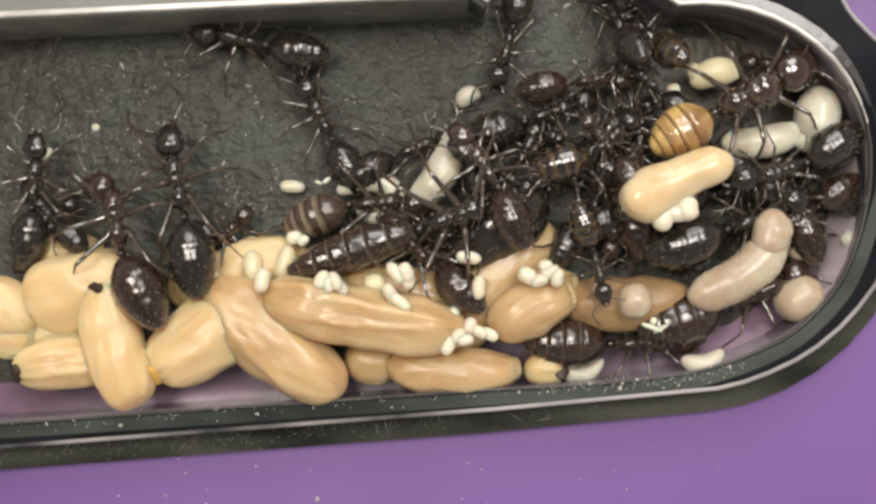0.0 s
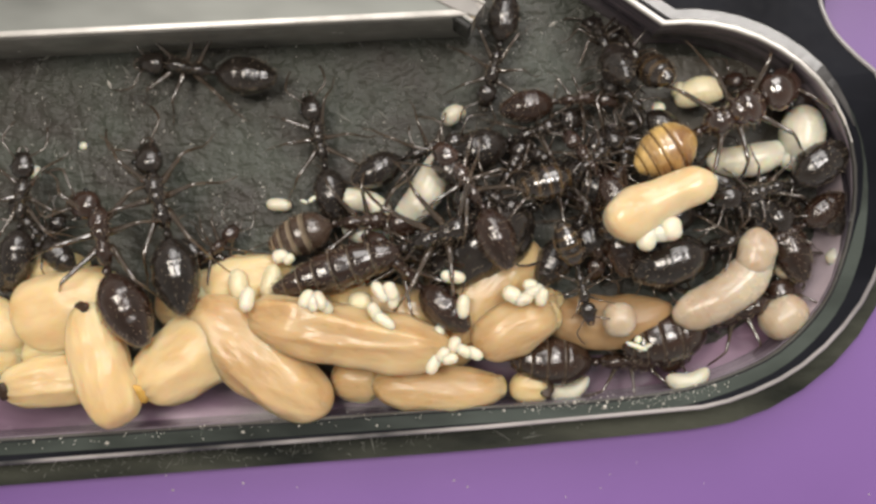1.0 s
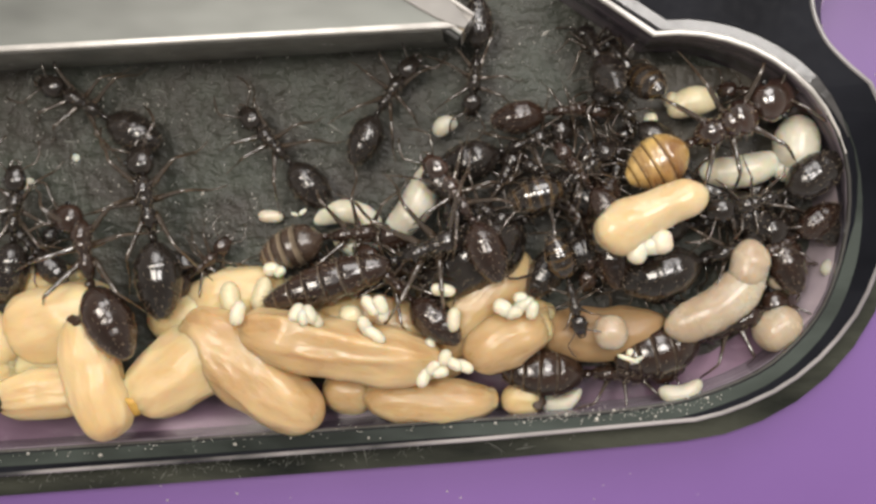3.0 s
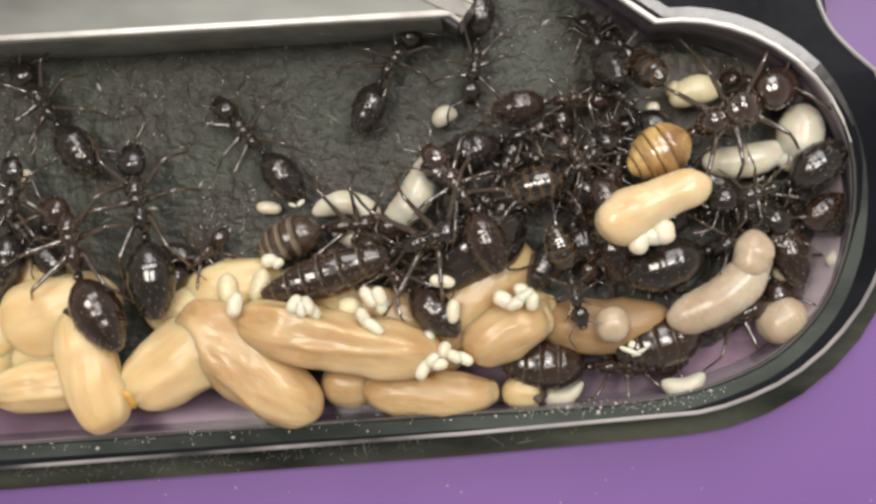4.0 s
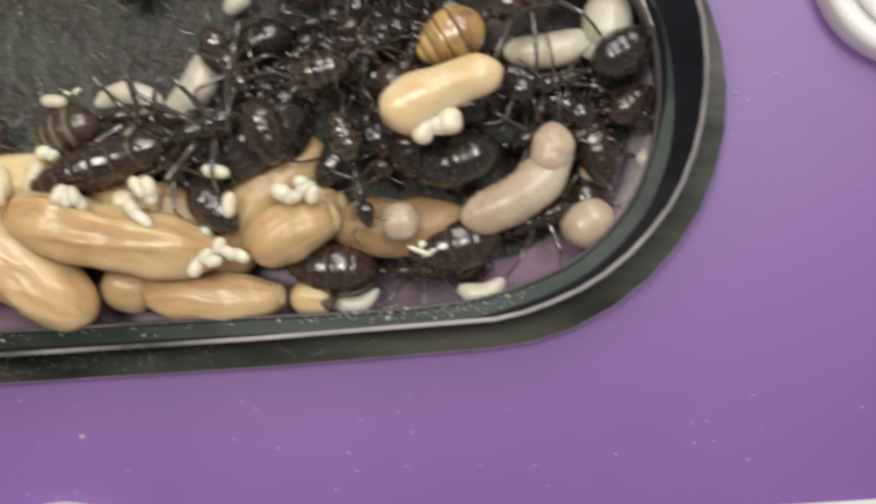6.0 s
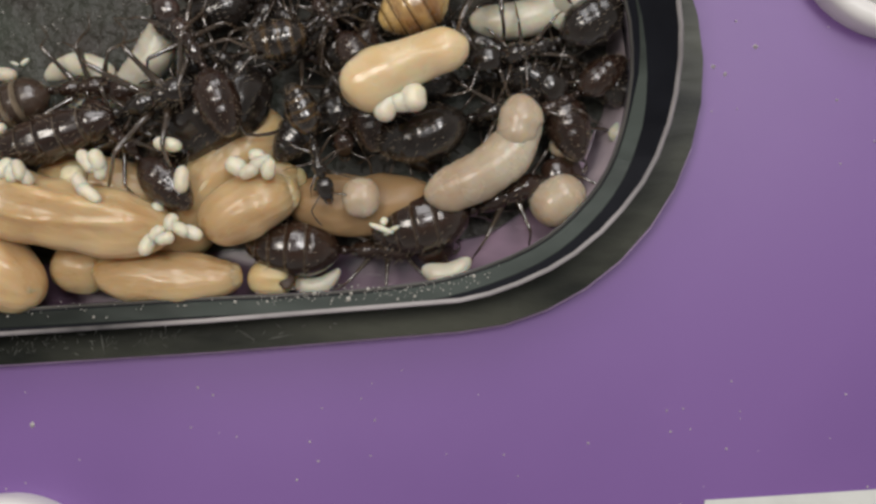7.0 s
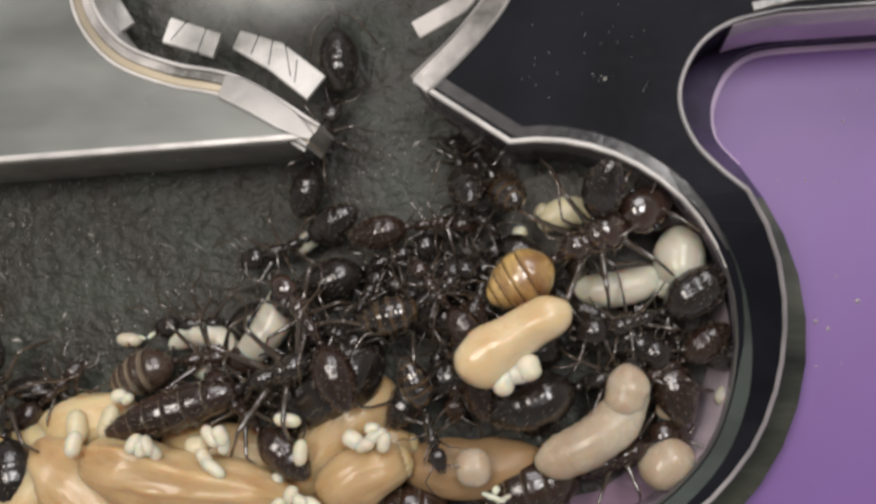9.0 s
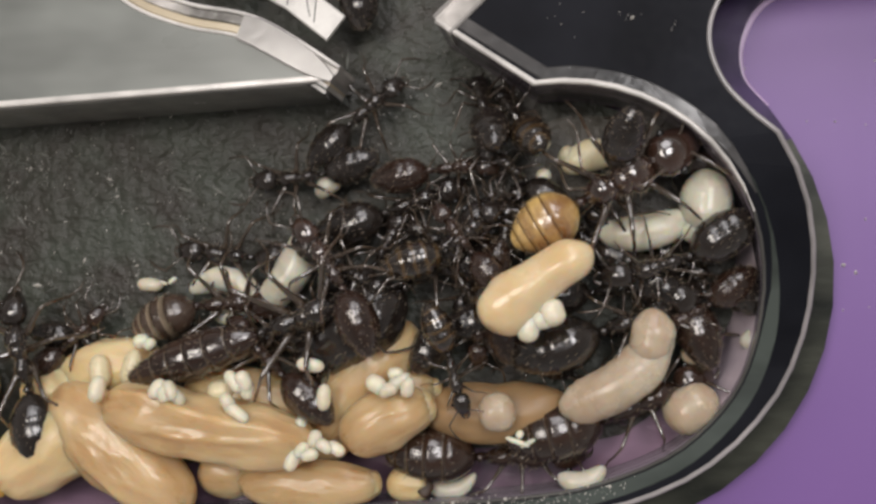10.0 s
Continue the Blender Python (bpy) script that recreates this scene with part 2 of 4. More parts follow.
def tube(bm, pts, radii, sides=6):
    rings = []
    for i, p in enumerate(pts):
        d = (pts[min(i + 1, len(pts) - 1)] - pts[max(i - 1, 0)]).normalized()
        u = d.cross(Vector((0.13, 0.21, 0.97))).normalized()
        v = d.cross(u)
        rings.append((p, u * radii[i], v * radii[i]))
    loft(bm, rings, sides)


def prism(path, z0, z1, mats, name, inset=0.0):
    """A closed outline (counter-clockwise) raised from z0 to z1."""
    from mathutils.geometry import tessellate_polygon
    bm = bmesh.new()
    low = [bm.verts.new((x, y, z0)) for x, y in path]
    top = [bm.verts.new((x, y, z1)) for x, y in path]
    n = len(path)
    for i in range(n):
        bm.faces.new((low[i], low[(i + 1) % n], top[(i + 1) % n], top[i]))
    for a, b, c in tessellate_polygon([[Vector((x, y, 0)) for x, y in path]]):
        for loop in (top, low):
            try:
                bm.faces.new((loop[a], loop[b], loop[c]))
            except ValueError:
                pass
    return mesh_of(name, bm, mats, smooth=False)


def ribbon(path, width, z0, z1, name, mat, soft=0.06):
    """A strip along an open path: box section with a chamfered top."""
    bm = bmesh.new()
    rows = []
    pts = [Vector((x, y, 0)) for x, y in path]
    for i, p in enumerate(pts):
        d = (pts[min(i + 1, len(pts) - 1)] - pts[max(i - 1, 0)]).normalized()
        nrm = Vector((-d.y, d.x, 0))
        w = (width[min(i, len(width) - 1)] if isinstance(width, list) else width) / 2
        sect = [(-w, z0), (w, z0), (w, z1 - soft), (w - soft, z1), (-w + soft, z1), (-w, z1 - soft)]
        rows.append([bm.verts.new(p + nrm * a + Vector((0, 0, z))) for a, z in sect])
    for r, s in zip(rows, rows[1:]):
        for k in range(6):
            bm.faces.new((r[k], r[(k + 1) % 6], s[(k + 1) % 6], s[k]))
    bm.faces.new(rows[0])
    bm.faces.new(rows[-1][::-1])
    return mesh_of(name, bm, mat, smooth=False)


def arc(cx, cy, r, a0, a1, n, flat=0.0):
    """Corners on an arc; flat draws it in round -45 degrees."""
    out = []
    for i in range(n + 1):
        a = a0 + (a1 - a0) * i / n
        k = r * (1 - flat * math.exp(-((a + 45) / 28) ** 2))
        out.append((cx + k * math.cos(radians(a)), cy + k * math.sin(radians(a))))
    return out


def smooth(pts, n=5):
    """A curve through the given corners."""
    out = []
    for i in range(len(pts) - 1):
        p = [Vector(pts[max(min(i + k, len(pts) - 1), 0)]) for k in (-1, 0, 1, 2)]
        for j in range(n):
            t = j / n
            q = p[1] + (p[2] - p[0]) * (0.5 * t) + (p[0] * 2 - p[1] * 5 + p[2] * 4 - p[3]) * (0.5 * t * t) + (p[1] * 3 - p[0] - p[2] * 3 + p[3]) * (0.5 * t ** 3)
            out.append((q.x, q.y))
    return out + [tuple(pts[-1])]


# ---- the nest: outlines ----
LEFT = -34.0
TABLE_Z = -0.5
SLOPE = 0.078


def bottom(y_at_zero):
    return [(LEFT, y_at_zero + SLOPE * LEFT), (-12, y_at_zero - SLOPE * 12), (2, y_at_zero + SLOPE * 2)]


LOW_IN = [(LEFT, -8.80), (-12, -7.32)] + smooth([(2, -6.32), (6.5, -6.07), (9.9, -5.72), (12.3, -5.22), (15.0, -4.12), (16.75, -2.72), (17.95, -1.1), (18.6, 0.8), (18.82, 2.6)], 3)
TOP_IN = arc(11.0, 2.98, 7.80, 4, 97, 12)
END_OUT = [(11.2 + q * math.cos(radians(a)), 3.55 + q * math.sin(radians(a))) for a, q in ((-84, 9.85), (-77, 9.76), (-70, 9.68), (-62, 9.65), (-55, 9.63), (-47, 9.60), (-40, 9.58), (-32, 9.60), (-25, 9.58), (-17, 9.53), (-10, 9.48), (-2, 9.44), (5, 9.42), (14, 9.42), (23, 9.42), (32, 9.42))]
BAY = smooth([(18.35, 9.25), (17.3, 10.4), (16.75, 11.8), (16.85, 13.1), (17.6, 14.4), (18.8, 15.2), (20.7, 15.6)])
NECK = smooth([(6.2, 13.35), (8.3, 15.4), (9.6, 17.3), (9.8, 19.5)])
LEDGE_Y = 11.2
CURVE = smooth([(1.7, 10.75), (-1.4, 12.75), (-4.2, 13.45), (-6.6, 14.45), (-8.1, 16.0), (-8.75, 17.8), (-8.6, 20.0)])

inner = LOW_IN + TOP_IN + NECK
outer = bottom(-7.37) + END_OUT + BAY + [(44.0, 16.2)]
body_path = outer + [(44.0, 34.0), (9.8, 34.0)] + inner[::-1]
foot_edge = bottom(-8.75) + [(11.2 + (11.08 - 0.40 * (i / 12) ** 1.5) * math.cos(radians(-85 + 115 * i / 12)), 3.45 + (11.08 - 0.40 * (i / 12) ** 1.5) * math.sin(radians(-85 + 115 * i / 12))) for i in range(13)]
bay_edge = smooth([(19.5, 10.2), (18.6, 11.3), (18.4, 12.4), (18.6, 13.4), (19.2, 14.5), (20.3, 15.25), (22.0, 15.45)]) + [(43.5, 15.94)]
turn_at = len(bottom(0) + END_OUT)
foot_path = foot_edge + outer[:turn_at][::-1]
bay_path = [foot_edge[-1]] + bay_edge + outer[turn_at - 1:][::-1]

table_bm = bmesh.new()
bmesh.ops.create_grid(table_bm, x_segments=40, y_segments=40, size=400)
for v in table_bm.verts:
    v.co.z = TABLE_Z
table = tagged(new("table", mesh_of("table", table_bm, MAT_TABLE)), "matt purple table mat with dust", "table", kind="structure")
tagged(new("nest_wall", prism(body_path, -0.48, 4.4, MAT_RIM, "nest_wall")), "black glossy acrylic nest wall round the chamber", "nest", kind="structure")
tagged(new("nest_foot", prism(foot_path, -0.48, 0.4, MAT_SIDE, "nest_foot")), "smoked green acrylic skirt of the nest with painted reflections", "nest", kind="structure")
tagged(new("nest_foot", prism(bay_path, -0.48, 0.4, MAT_BAYSIDE, "nest_foot")), "purple tinted acrylic skirt in the bay of the nest", "nest", kind="structure")
tagged(new("nest_lining", ribbon([(x, y) for x, y in inner], 0.16, -0.48, 4.1, "nest_lining", MAT_WALL)), "clear inner wall of the chamber with painted reflection streaks", "nest wall", kind="structure")
ledge_path = [(LEFT, LEDGE_Y - 0.05 + 0.045 * LEFT), (1.55, LEDGE_Y + 0.0)] + CURVE + [(-8.6, 34.0), (LEFT, 34.0)]
tagged(new("nest_partition", prism(ledge_path, -0.48, 4.4, MAT_BLOCKSHINE, "nest_partition")), "clear acrylic block between two chambers, cloudy soft reflections painted", "nest", kind="structure")
floor_path = [(LEFT, -4.6 + SLOPE * LEFT), (2, -4.5 + SLOPE * 2)] + [(11.0 + r * math.cos(radians(a)), 2.98 + r * math.sin(radians(a))) for a, r in ((-84, 6.9), (-70, 6.9), (-55, 6.7), (-40, 6.7), (-25, 6.95), (-10, 7.2), (5, 7.45), (20, 7.7), (40, 7.76), (60, 7.76), (80, 7.76), (96, 7.76))] + [(11, 34), (LEFT, 34)]
tagged(new("floor", prism(floor_path, -0.45, 0.0, MAT_FLOOR, "floor")), "rough black chamber floor with pale scratches", "floor", kind="structure")
tagged(new("nest_end", prism([(LEFT - 1, -11), (LEFT, -11), (LEFT, 34), (LEFT - 1, 34)], -0.48, 4.4, MAT_RIM, "nest_end")), "black acrylic end wall of the nest", "nest", kind="structure")


def slope(path, inset, z0, z1):
    """A wedge of flat facets that leans from the floor up to the wall along the path."""
    bm = bmesh.new()
    rows = []
    for i, (x, y) in enumerate(path):
        ax, ay = path[max(i - 1, 0)]
        bx, by = path[min(i + 1, len(path) - 1)]
        n = math.hypot(bx - ax, by - ay)
        w = inset * math.sin(math.pi * (i + 0.4) / (len(path) - 0.2)) ** 0.5
        rows.append([bm.verts.new(p) for p in ((x, y, z0), (x - (by - ay) / n * w, y + (bx - ax) / n * w, z0), (x, y, z1))])
    for p, q in zip(rows, rows[1:]):
        for k in range(3):
            bm.faces.new((p[k], p[(k + 1) % 3], q[(k + 1) % 3], q[k]))
    bm.faces.new(rows[0])
    bm.faces.new(rows[-1][::-1])
    return mesh_of("nest_slope", bm, MAT_SLOPE, smooth=False)


tagged(new("nest_slope", slope((LOW_IN[-11:] + TOP_IN[1:3])[::2], 0.85, -0.25, 2.0)), "pale sloping facets at the chamber wall foot, reflections painted", "nest wall", kind="structure")


# a paler beige patch with an uneven outline on the floor
def stain(cx, cy, rx, ry, seed):
    pts = []
    for k in range(40):
        a = 2 * math.pi * k / 40
        q = 1 + 0.35 * noise.noise(Vector((math.cos(a) * 1.3, math.sin(a) * 1.3, seed)))
        pts.append((cx + rx * q * math.cos(a), cy + ry * q * math.sin(a)))
    tagged(new("floor_patch", prism(pts, -0.02, 0.008, MAT_FLOOR_PATCH, "floor_patch")), "dull beige patch on the chamber floor", "stain", kind="structure")


stain(13.0, 6.9, 4.8, 3.2, 1)
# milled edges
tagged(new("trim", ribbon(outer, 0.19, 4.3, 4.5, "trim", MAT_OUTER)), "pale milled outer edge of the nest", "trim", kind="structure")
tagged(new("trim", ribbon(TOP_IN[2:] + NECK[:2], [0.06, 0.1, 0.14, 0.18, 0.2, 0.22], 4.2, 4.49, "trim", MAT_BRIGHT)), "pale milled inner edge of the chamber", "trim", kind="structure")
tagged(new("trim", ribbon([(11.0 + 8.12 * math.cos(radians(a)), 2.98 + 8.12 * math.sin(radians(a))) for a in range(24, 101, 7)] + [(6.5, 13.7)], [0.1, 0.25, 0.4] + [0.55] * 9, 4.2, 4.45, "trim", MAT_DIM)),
       "clear band beside the chamber edge, painted dim", "trim", kind="structure")
tagged(new("trim", ribbon(inner, 0.13, 4.2, 4.47, "trim", MAT_BANDGLASS)), "clear inner edge of the chamber", "trim", kind="structure")
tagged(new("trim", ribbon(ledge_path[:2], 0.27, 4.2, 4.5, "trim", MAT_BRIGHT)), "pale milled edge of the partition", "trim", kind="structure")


def offset(path, d):
    out = []
    for i, (x, y) in enumerate(path):
        ax, ay = path[max(i - 1, 0)]
        bx, by = path[min(i + 1, len(path) - 1)]
        n = math.hypot(bx - ax, by - ay)
        out.append((x - (by - ay) / n * d, y + (bx - ax) / n * d))
    return out


# strips side by side; their tones paint the reflections of thick clear acrylic
LAYERS = ((-1.02, 0.16, 4.50, MAT_BRIGHT, "white milled edge of the upper chamber"), (-0.74, 0.40, 4.40, MAT_STREAK, "clear band round the upper chamber, reflection streaks painted"),
          (-0.36, 0.34, 4.36, MAT_BEIGE, "honey coloured clear band round the upper chamber, painted lit"), (-0.10, 0.17, 4.44, MAT_BRIGHT, "white inner line of the clear band"),
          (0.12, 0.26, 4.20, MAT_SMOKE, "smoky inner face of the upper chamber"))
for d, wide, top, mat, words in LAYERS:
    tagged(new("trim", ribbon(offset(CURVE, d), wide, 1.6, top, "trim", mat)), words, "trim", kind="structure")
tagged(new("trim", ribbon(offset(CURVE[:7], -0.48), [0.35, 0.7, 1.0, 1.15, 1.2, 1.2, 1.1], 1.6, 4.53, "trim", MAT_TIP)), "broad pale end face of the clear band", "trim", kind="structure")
tagged(new("trim", ribbon(offset(NECK, -0.3), 0.9, 2.0, 4.47, "trim", MAT_STREAK)), "clear acrylic band beside the neck, reflection streaks painted", "trim", kind="structure")
for d in (-0.75, 0.15):
    tagged(new("trim", ribbon(offset(NECK, d), 0.16, 4.2, 4.52, "trim", MAT_EDGE)), "white milled edge of the neck", "trim", kind="structure")
# thin strips whose colour paints a glow along skirt and bay
tagged(new("trim", ribbon(offset(foot_edge, -0.07), 0.13, -0.49, -0.40, "trim", MAT_HALO)), "pale lavender strip painting the glow under the skirt", "trim", kind="structure")
tagged(new("trim", ribbon(offset(bay_edge, -0.13), 0.28, -0.49, -0.36, "trim", MAT_HALO)), "bright lavender strip painting the glow round the bay", "trim", kind="structure")
floor_edge = [(LEFT + 0.2, -4.6 + SLOPE * LEFT), (2, -4.5 + SLOPE * 2), (10, -4.0)]
tagged(new("trim", ribbon(floor_edge, 0.09, -0.2, 0.02, "trim", MAT_BANDGLASS)), "pale lower edge of the chamber floor", "trim", kind="structure")
base_path = LOW_IN + TOP_IN[:5] + arc(11.0, 2.98, 6.8, 40, -84, 12, 0.03) + [(2, -4.4 + SLOPE * 2), (LEFT, -4.5 + SLOPE * LEFT)]
tagged(new("nest_base", prism(base_path, -0.46, -0.3, MAT_BASE, "nest_base")), "clear nest base with the purple mat showing through", "nest", kind="structure")
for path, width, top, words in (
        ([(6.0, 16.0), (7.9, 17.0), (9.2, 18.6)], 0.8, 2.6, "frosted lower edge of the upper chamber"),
        # the pale facets are reflections of the window, painted as solid strips
        (smooth([(-8.59, 20.72), (-8.04, 18.57), (-6.97, 16.74)], 3), 0.85, 2.4, "pale facet painting a window reflection in the upper chamber"),
        ([(-5.10, 16.57), (-2.80, 15.76)], 1.15, 2.4, "pale facet painting a window reflection in the upper chamber"),
        ([(-1.91, 15.99), (-0.22, 15.22), (1.63, 13.72)], [0.9, 1.3, 1.3], 2.4, "pale facet painting a window reflection in the upper chamber"),
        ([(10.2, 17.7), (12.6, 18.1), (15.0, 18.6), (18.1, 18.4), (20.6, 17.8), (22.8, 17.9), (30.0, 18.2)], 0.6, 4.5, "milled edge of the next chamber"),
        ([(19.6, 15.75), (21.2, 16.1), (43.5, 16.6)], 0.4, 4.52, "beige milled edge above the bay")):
    tagged(new("trim", ribbon(path, width, top - 0.25, top, "trim", MAT_FACET_SHINE if "facet" in words else MAT_STREAK)), words, "trim", kind="structure")
tagged(new("trim", ribbon(offset(LOW_IN + TOP_IN[:6], -0.42), [0.66] * 24 + [0.6, 0.5, 0.4, 0.3, 0.2, 0.14, 0.12, 0.1], 4.2, 4.43, "trim", MAT_GLASSY)),
       "grey green glassy rim along the chamber", "trim", kind="structure")
tagged(new("nest_lining", ribbon([(x, y - 0.1) for x, y in ledge_path[:2]], 0.14, 0.0, 4.1, "nest_lining", MAT_FACE)),
       "clear grey front face of the partition", "nest wall", kind="structure")


# bay face split in two tones: light painted bright above, lavender glow below
for z0, z1, mat, words in ((2.7, 4.25, MAT_BRIGHT, "beige upper face of the bay, painted as lit"), (-0.4, 2.7, MAT_HALO, "lavender lower face of the bay, glow painted over the mat")):
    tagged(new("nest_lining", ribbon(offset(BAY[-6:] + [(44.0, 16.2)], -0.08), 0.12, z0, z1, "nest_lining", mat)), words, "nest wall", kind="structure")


def fog_material():
    """Condensed mist: a thin pale coat, thinning out towards its edge."""
    m = material("condensed_mist", (0.78, 0.81, 0.76), 0.6, var=0.2, scale=200, bump=0)
    nt = m.node_tree
    ball = nt.nodes.new("ShaderNodeTexGradient")
    ball.gradient_type = "SPHERICAL"
    fit = nt.nodes.new("ShaderNodeMapping")
    fit.inputs["Scale"].default_value = (1 / 0.0075, 1 / 0.0052, 1)
    mul = nt.nodes.new("ShaderNodeMath")
    mul.operation = "MULTIPLY"
    nt.links.new(nt.nodes["Texture Coordinate"].outputs["Object"], fit.inputs[0])
    nt.links.new(fit.outputs[0], ball.inputs[0])
    nt.links.new(ball.outputs[1], mul.inputs[0])
    lift = nt.nodes.new("ShaderNodeMapRange")
    lift.inputs[3].default_value = 0.35
    nt.links.new(nt.nodes["Color Ramp"].outputs[0], lift.inputs[0])
    nt.links.new(lift.outputs[0], mul.inputs[1])
    soft = nt.nodes.new("ShaderNodeMapRange")
    soft.inputs[1].default_value, soft.inputs[2].default_value, soft.inputs[3].default_value, soft.inputs[4].default_value = 0.0, 0.6, 0.0, 0.62
    blend = nt.nodes.new("ShaderNodeMath")
    blend.operation = "MULTIPLY"
    nt.links.new(mul.outputs[0], blend.inputs[0])
    nt.links.new(ball.outputs[1], blend.inputs[1])
    nt.links.new(blend.outputs[0], soft.inputs[0])
    nt.links.new(soft.outputs[0], nt.nodes["Principled BSDF"].inputs["Alpha"])
    return m


MAT_FOG = fog_material()
mist = tagged(new("mist_film", prism([(-7.5, -5.2), (7.5, -5.2), (7.5, 5.2), (-7.5, 5.2)], 0.0, 0.02, MAT_FOG, "mist_film")), "thin pale mist condensed under the nest cover", "mist", kind="structure")
mist.matrix_world = at(0.0, 19.6, 4.56)


# dark hairlines across the facets that paint window reflections
FACET_LINES = [(-4.88, 16.09, -4.13, 16.96), (-3.69, 15.40, -3.28, 16.54), (-0.88, 16.20, -1.24, 15.32), (-0.28, 15.92, -0.46, 14.78), (0.28, 15.65, 0.52, 14.25), (0.81, 14.99, 0.70, 13.99)]
for x0, y0, x1, y1 in FACET_LINES:
    tagged(new("trim", ribbon([(x0, y0), (x1, y1)], 0.09, 2.38, 2.43, "trim", MAT_RIM)), "dark hairline across a painted reflection facet", "trim", kind="structure")
# the wall stands lower round the rounded end
for ob in scene.objects:
    if ob.name.split(".")[0] in ("nest_wall", "nest_lining", "trim", "nest_end"):
        for v in ob.data.vertices:
            if v.co.z > 2.7 * MM:
                k = min(max((v.co.y / MM + 1) / 10, 0), 1)
                v.co.z -= 2.1 * MM * (1 - k * k * (3 - 2 * k))


k = (11.367 - 10.290) / (1.81 - -20.54)
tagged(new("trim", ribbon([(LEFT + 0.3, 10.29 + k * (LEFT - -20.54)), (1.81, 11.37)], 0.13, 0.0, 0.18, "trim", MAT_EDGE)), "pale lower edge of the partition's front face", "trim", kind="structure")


# ---- table things ----
def white_cap(x, y, r):
    cap = tagged(new("plastic_cap"), "round white plastic cap with a raised rim on the purple mat", "cap", "white caps")
    cap.matrix_world = at(x, y, TABLE_Z)
    for name, prof, mat in (("rim", [(r, 0.0), (r, 1.2), (r - 0.25, 1.5), (r - 0.7, 1.5), (r - 0.95, 1.2), (r - 1.0, 0.1)], MAT_WHITE),
                            ("groove", [(r - 1.0, 0.35), (r - 1.5, 0.35)], MAT_GREY),
                            ("disc", [(r - 1.5, 0.1), (r - 1.5, 0.75), (r - 1.75, 0.9), (0.05, 0.9)], MAT_WHITE)):
        bm = bmesh.new()
        loops = [[bm.verts.new((a * math.cos(k * math.pi / 24), a * math.sin(k * math.pi / 24), z)) for k in range(48)] for a, z in prof]
        for p, q in zip(loops, loops[1:]):
            for k in range(48):
                bm.faces.new((p[k], p[(k + 1) % 48], q[(k + 1) % 48], q[k]))
        part(name, mesh_of(name, bm, mat), cap)
    return cap


white_cap(30.3, 9.2, 4.6)
white_cap(-6.9, -19.4, 4.5)
paper = tagged(new("paper_sheet", prism([(22.4, -14.5), (60, -11.2), (60, -40), (20.2, -40)], -0.49, -0.4, MAT_PAPER, "paper_sheet")),
               "white paper sheet lying on the purple mat", "paper")


# ---- brood ----
def pupa(x, y, z, turn, length, width, bend=0.0, seed=1, ridges=(), tip="", tint="", blunt=0.5, puckered=False, flat=0.85, power=2.7):
    """ridges: creases along the skin, each with its turn from the top, its lean, breadth and height."""
    word = {"": "tan cream ant pupa", "pale": "pale cream ant pupa", "amber": "amber brown translucent ant pupa"}[tint]
    skin = {"amber": MAT_AMBERPUPA, "pale": MAT_PALEPUPA}.get(tint, MAT_PUPA)
    thing = tagged(new("pupa"), word + (" with creased skin" if ridges else "") + (" and %s tip" % tip if tip else "") + ("" if ridges and tip else " in the pile"), "pupa", "ant pupae")
    thing.matrix_world = at(x, y, max(z, width * 0.40), 0, 0, turn)
    bm = spindle(length, width, width * flat, 60, 84, bend, 0.0, 6, blunt, seed, 0.10, power)
    rnd = random.Random(seed * 13 + 5)
    folds = list(ridges) or [(rnd.uniform(-0.9, 0.9), rnd.uniform(-0.4, 0.4), rnd.uniform(0.5, 0.9), rnd.uniform(0.03, 0.06)) for _ in range(2)]
    for v in bm.verts:
        s = v.co.x / (length / 2)
        mid = bend * length * (1 - s * s)
        dy = v.co.y - mid
        r = max(math.hypot(dy, v.co.z), 0.05)
        a = math.atan2(v.co.z, dy) - math.pi / 2
        q = Vector((v.co.x * 0.30, dy / r * 1.1, v.co.z / r * 1.1)) + Vector((seed * 5.3, seed * 1.7, 0))
        k = noise.noise(q) * 0.06 - (abs(noise.noise(q * 1.7)) - 0.2) * 0.09 - (abs(noise.noise(q * 4.3 + Vector((3.1, 0, 0)))) - 0.2) * 0.025
        for at_a, lean, thin, high in folds:
            off = abs(a - at_a - lean * s - 0.10 * math.sin(2.4 * s + seed)) / thin
            k += high * max(1 - off, 0.0) ** 1.3 * (1 - s ** 4)
        ends = max(abs(s) - 0.55, 0) / 0.45
        k += 0.022 * ends * math.cos(9 * a + seed)
        if puckered and s > 0:
            k += 0.07 * s ** 3 * math.cos(13 * a + 2.2 * math.sin(3 * a))
        v.co.y = mid + dy * (1 + k)
        v.co.z *= 1 + k
    part("body", mesh_of("pupa", bm, skin), thing)
    if length > 2.4 and not tip:
        nb = spindle(0.7, width * 0.46, width * 0.40, 12, 30, 0, 0, 1, 0.40, seed, 0.3)
        for v in nb.verts:
            v.co.yz *= 1 + 0.07 * math.cos(9 * math.atan2(v.co.z, v.co.y) + seed)
        part("tail_end", mesh_of("tail_end", nb, skin), thing, "puckered tail end", at(length * 0.44, bend * length * 0.15, 0.0, 0, 0, -math.degrees(4 * bend)))
    if tip:
        tb = spindle(0.85 if tip == "dark" else 1.1, 0.55, 0.35, 12, 14, 0.2, 0.12, 3, 0.5, seed, 0.5)
        part("tip", mesh_of("tip", tb, MAT_SPOT if tip == "dark" else MAT_YELLOW), thing, "%s hardened tip" % tip,
             at(length * (0.46 if tip == "dark" else 0.49), 0, width * 0.24, 0, 30, 80))
    return thing


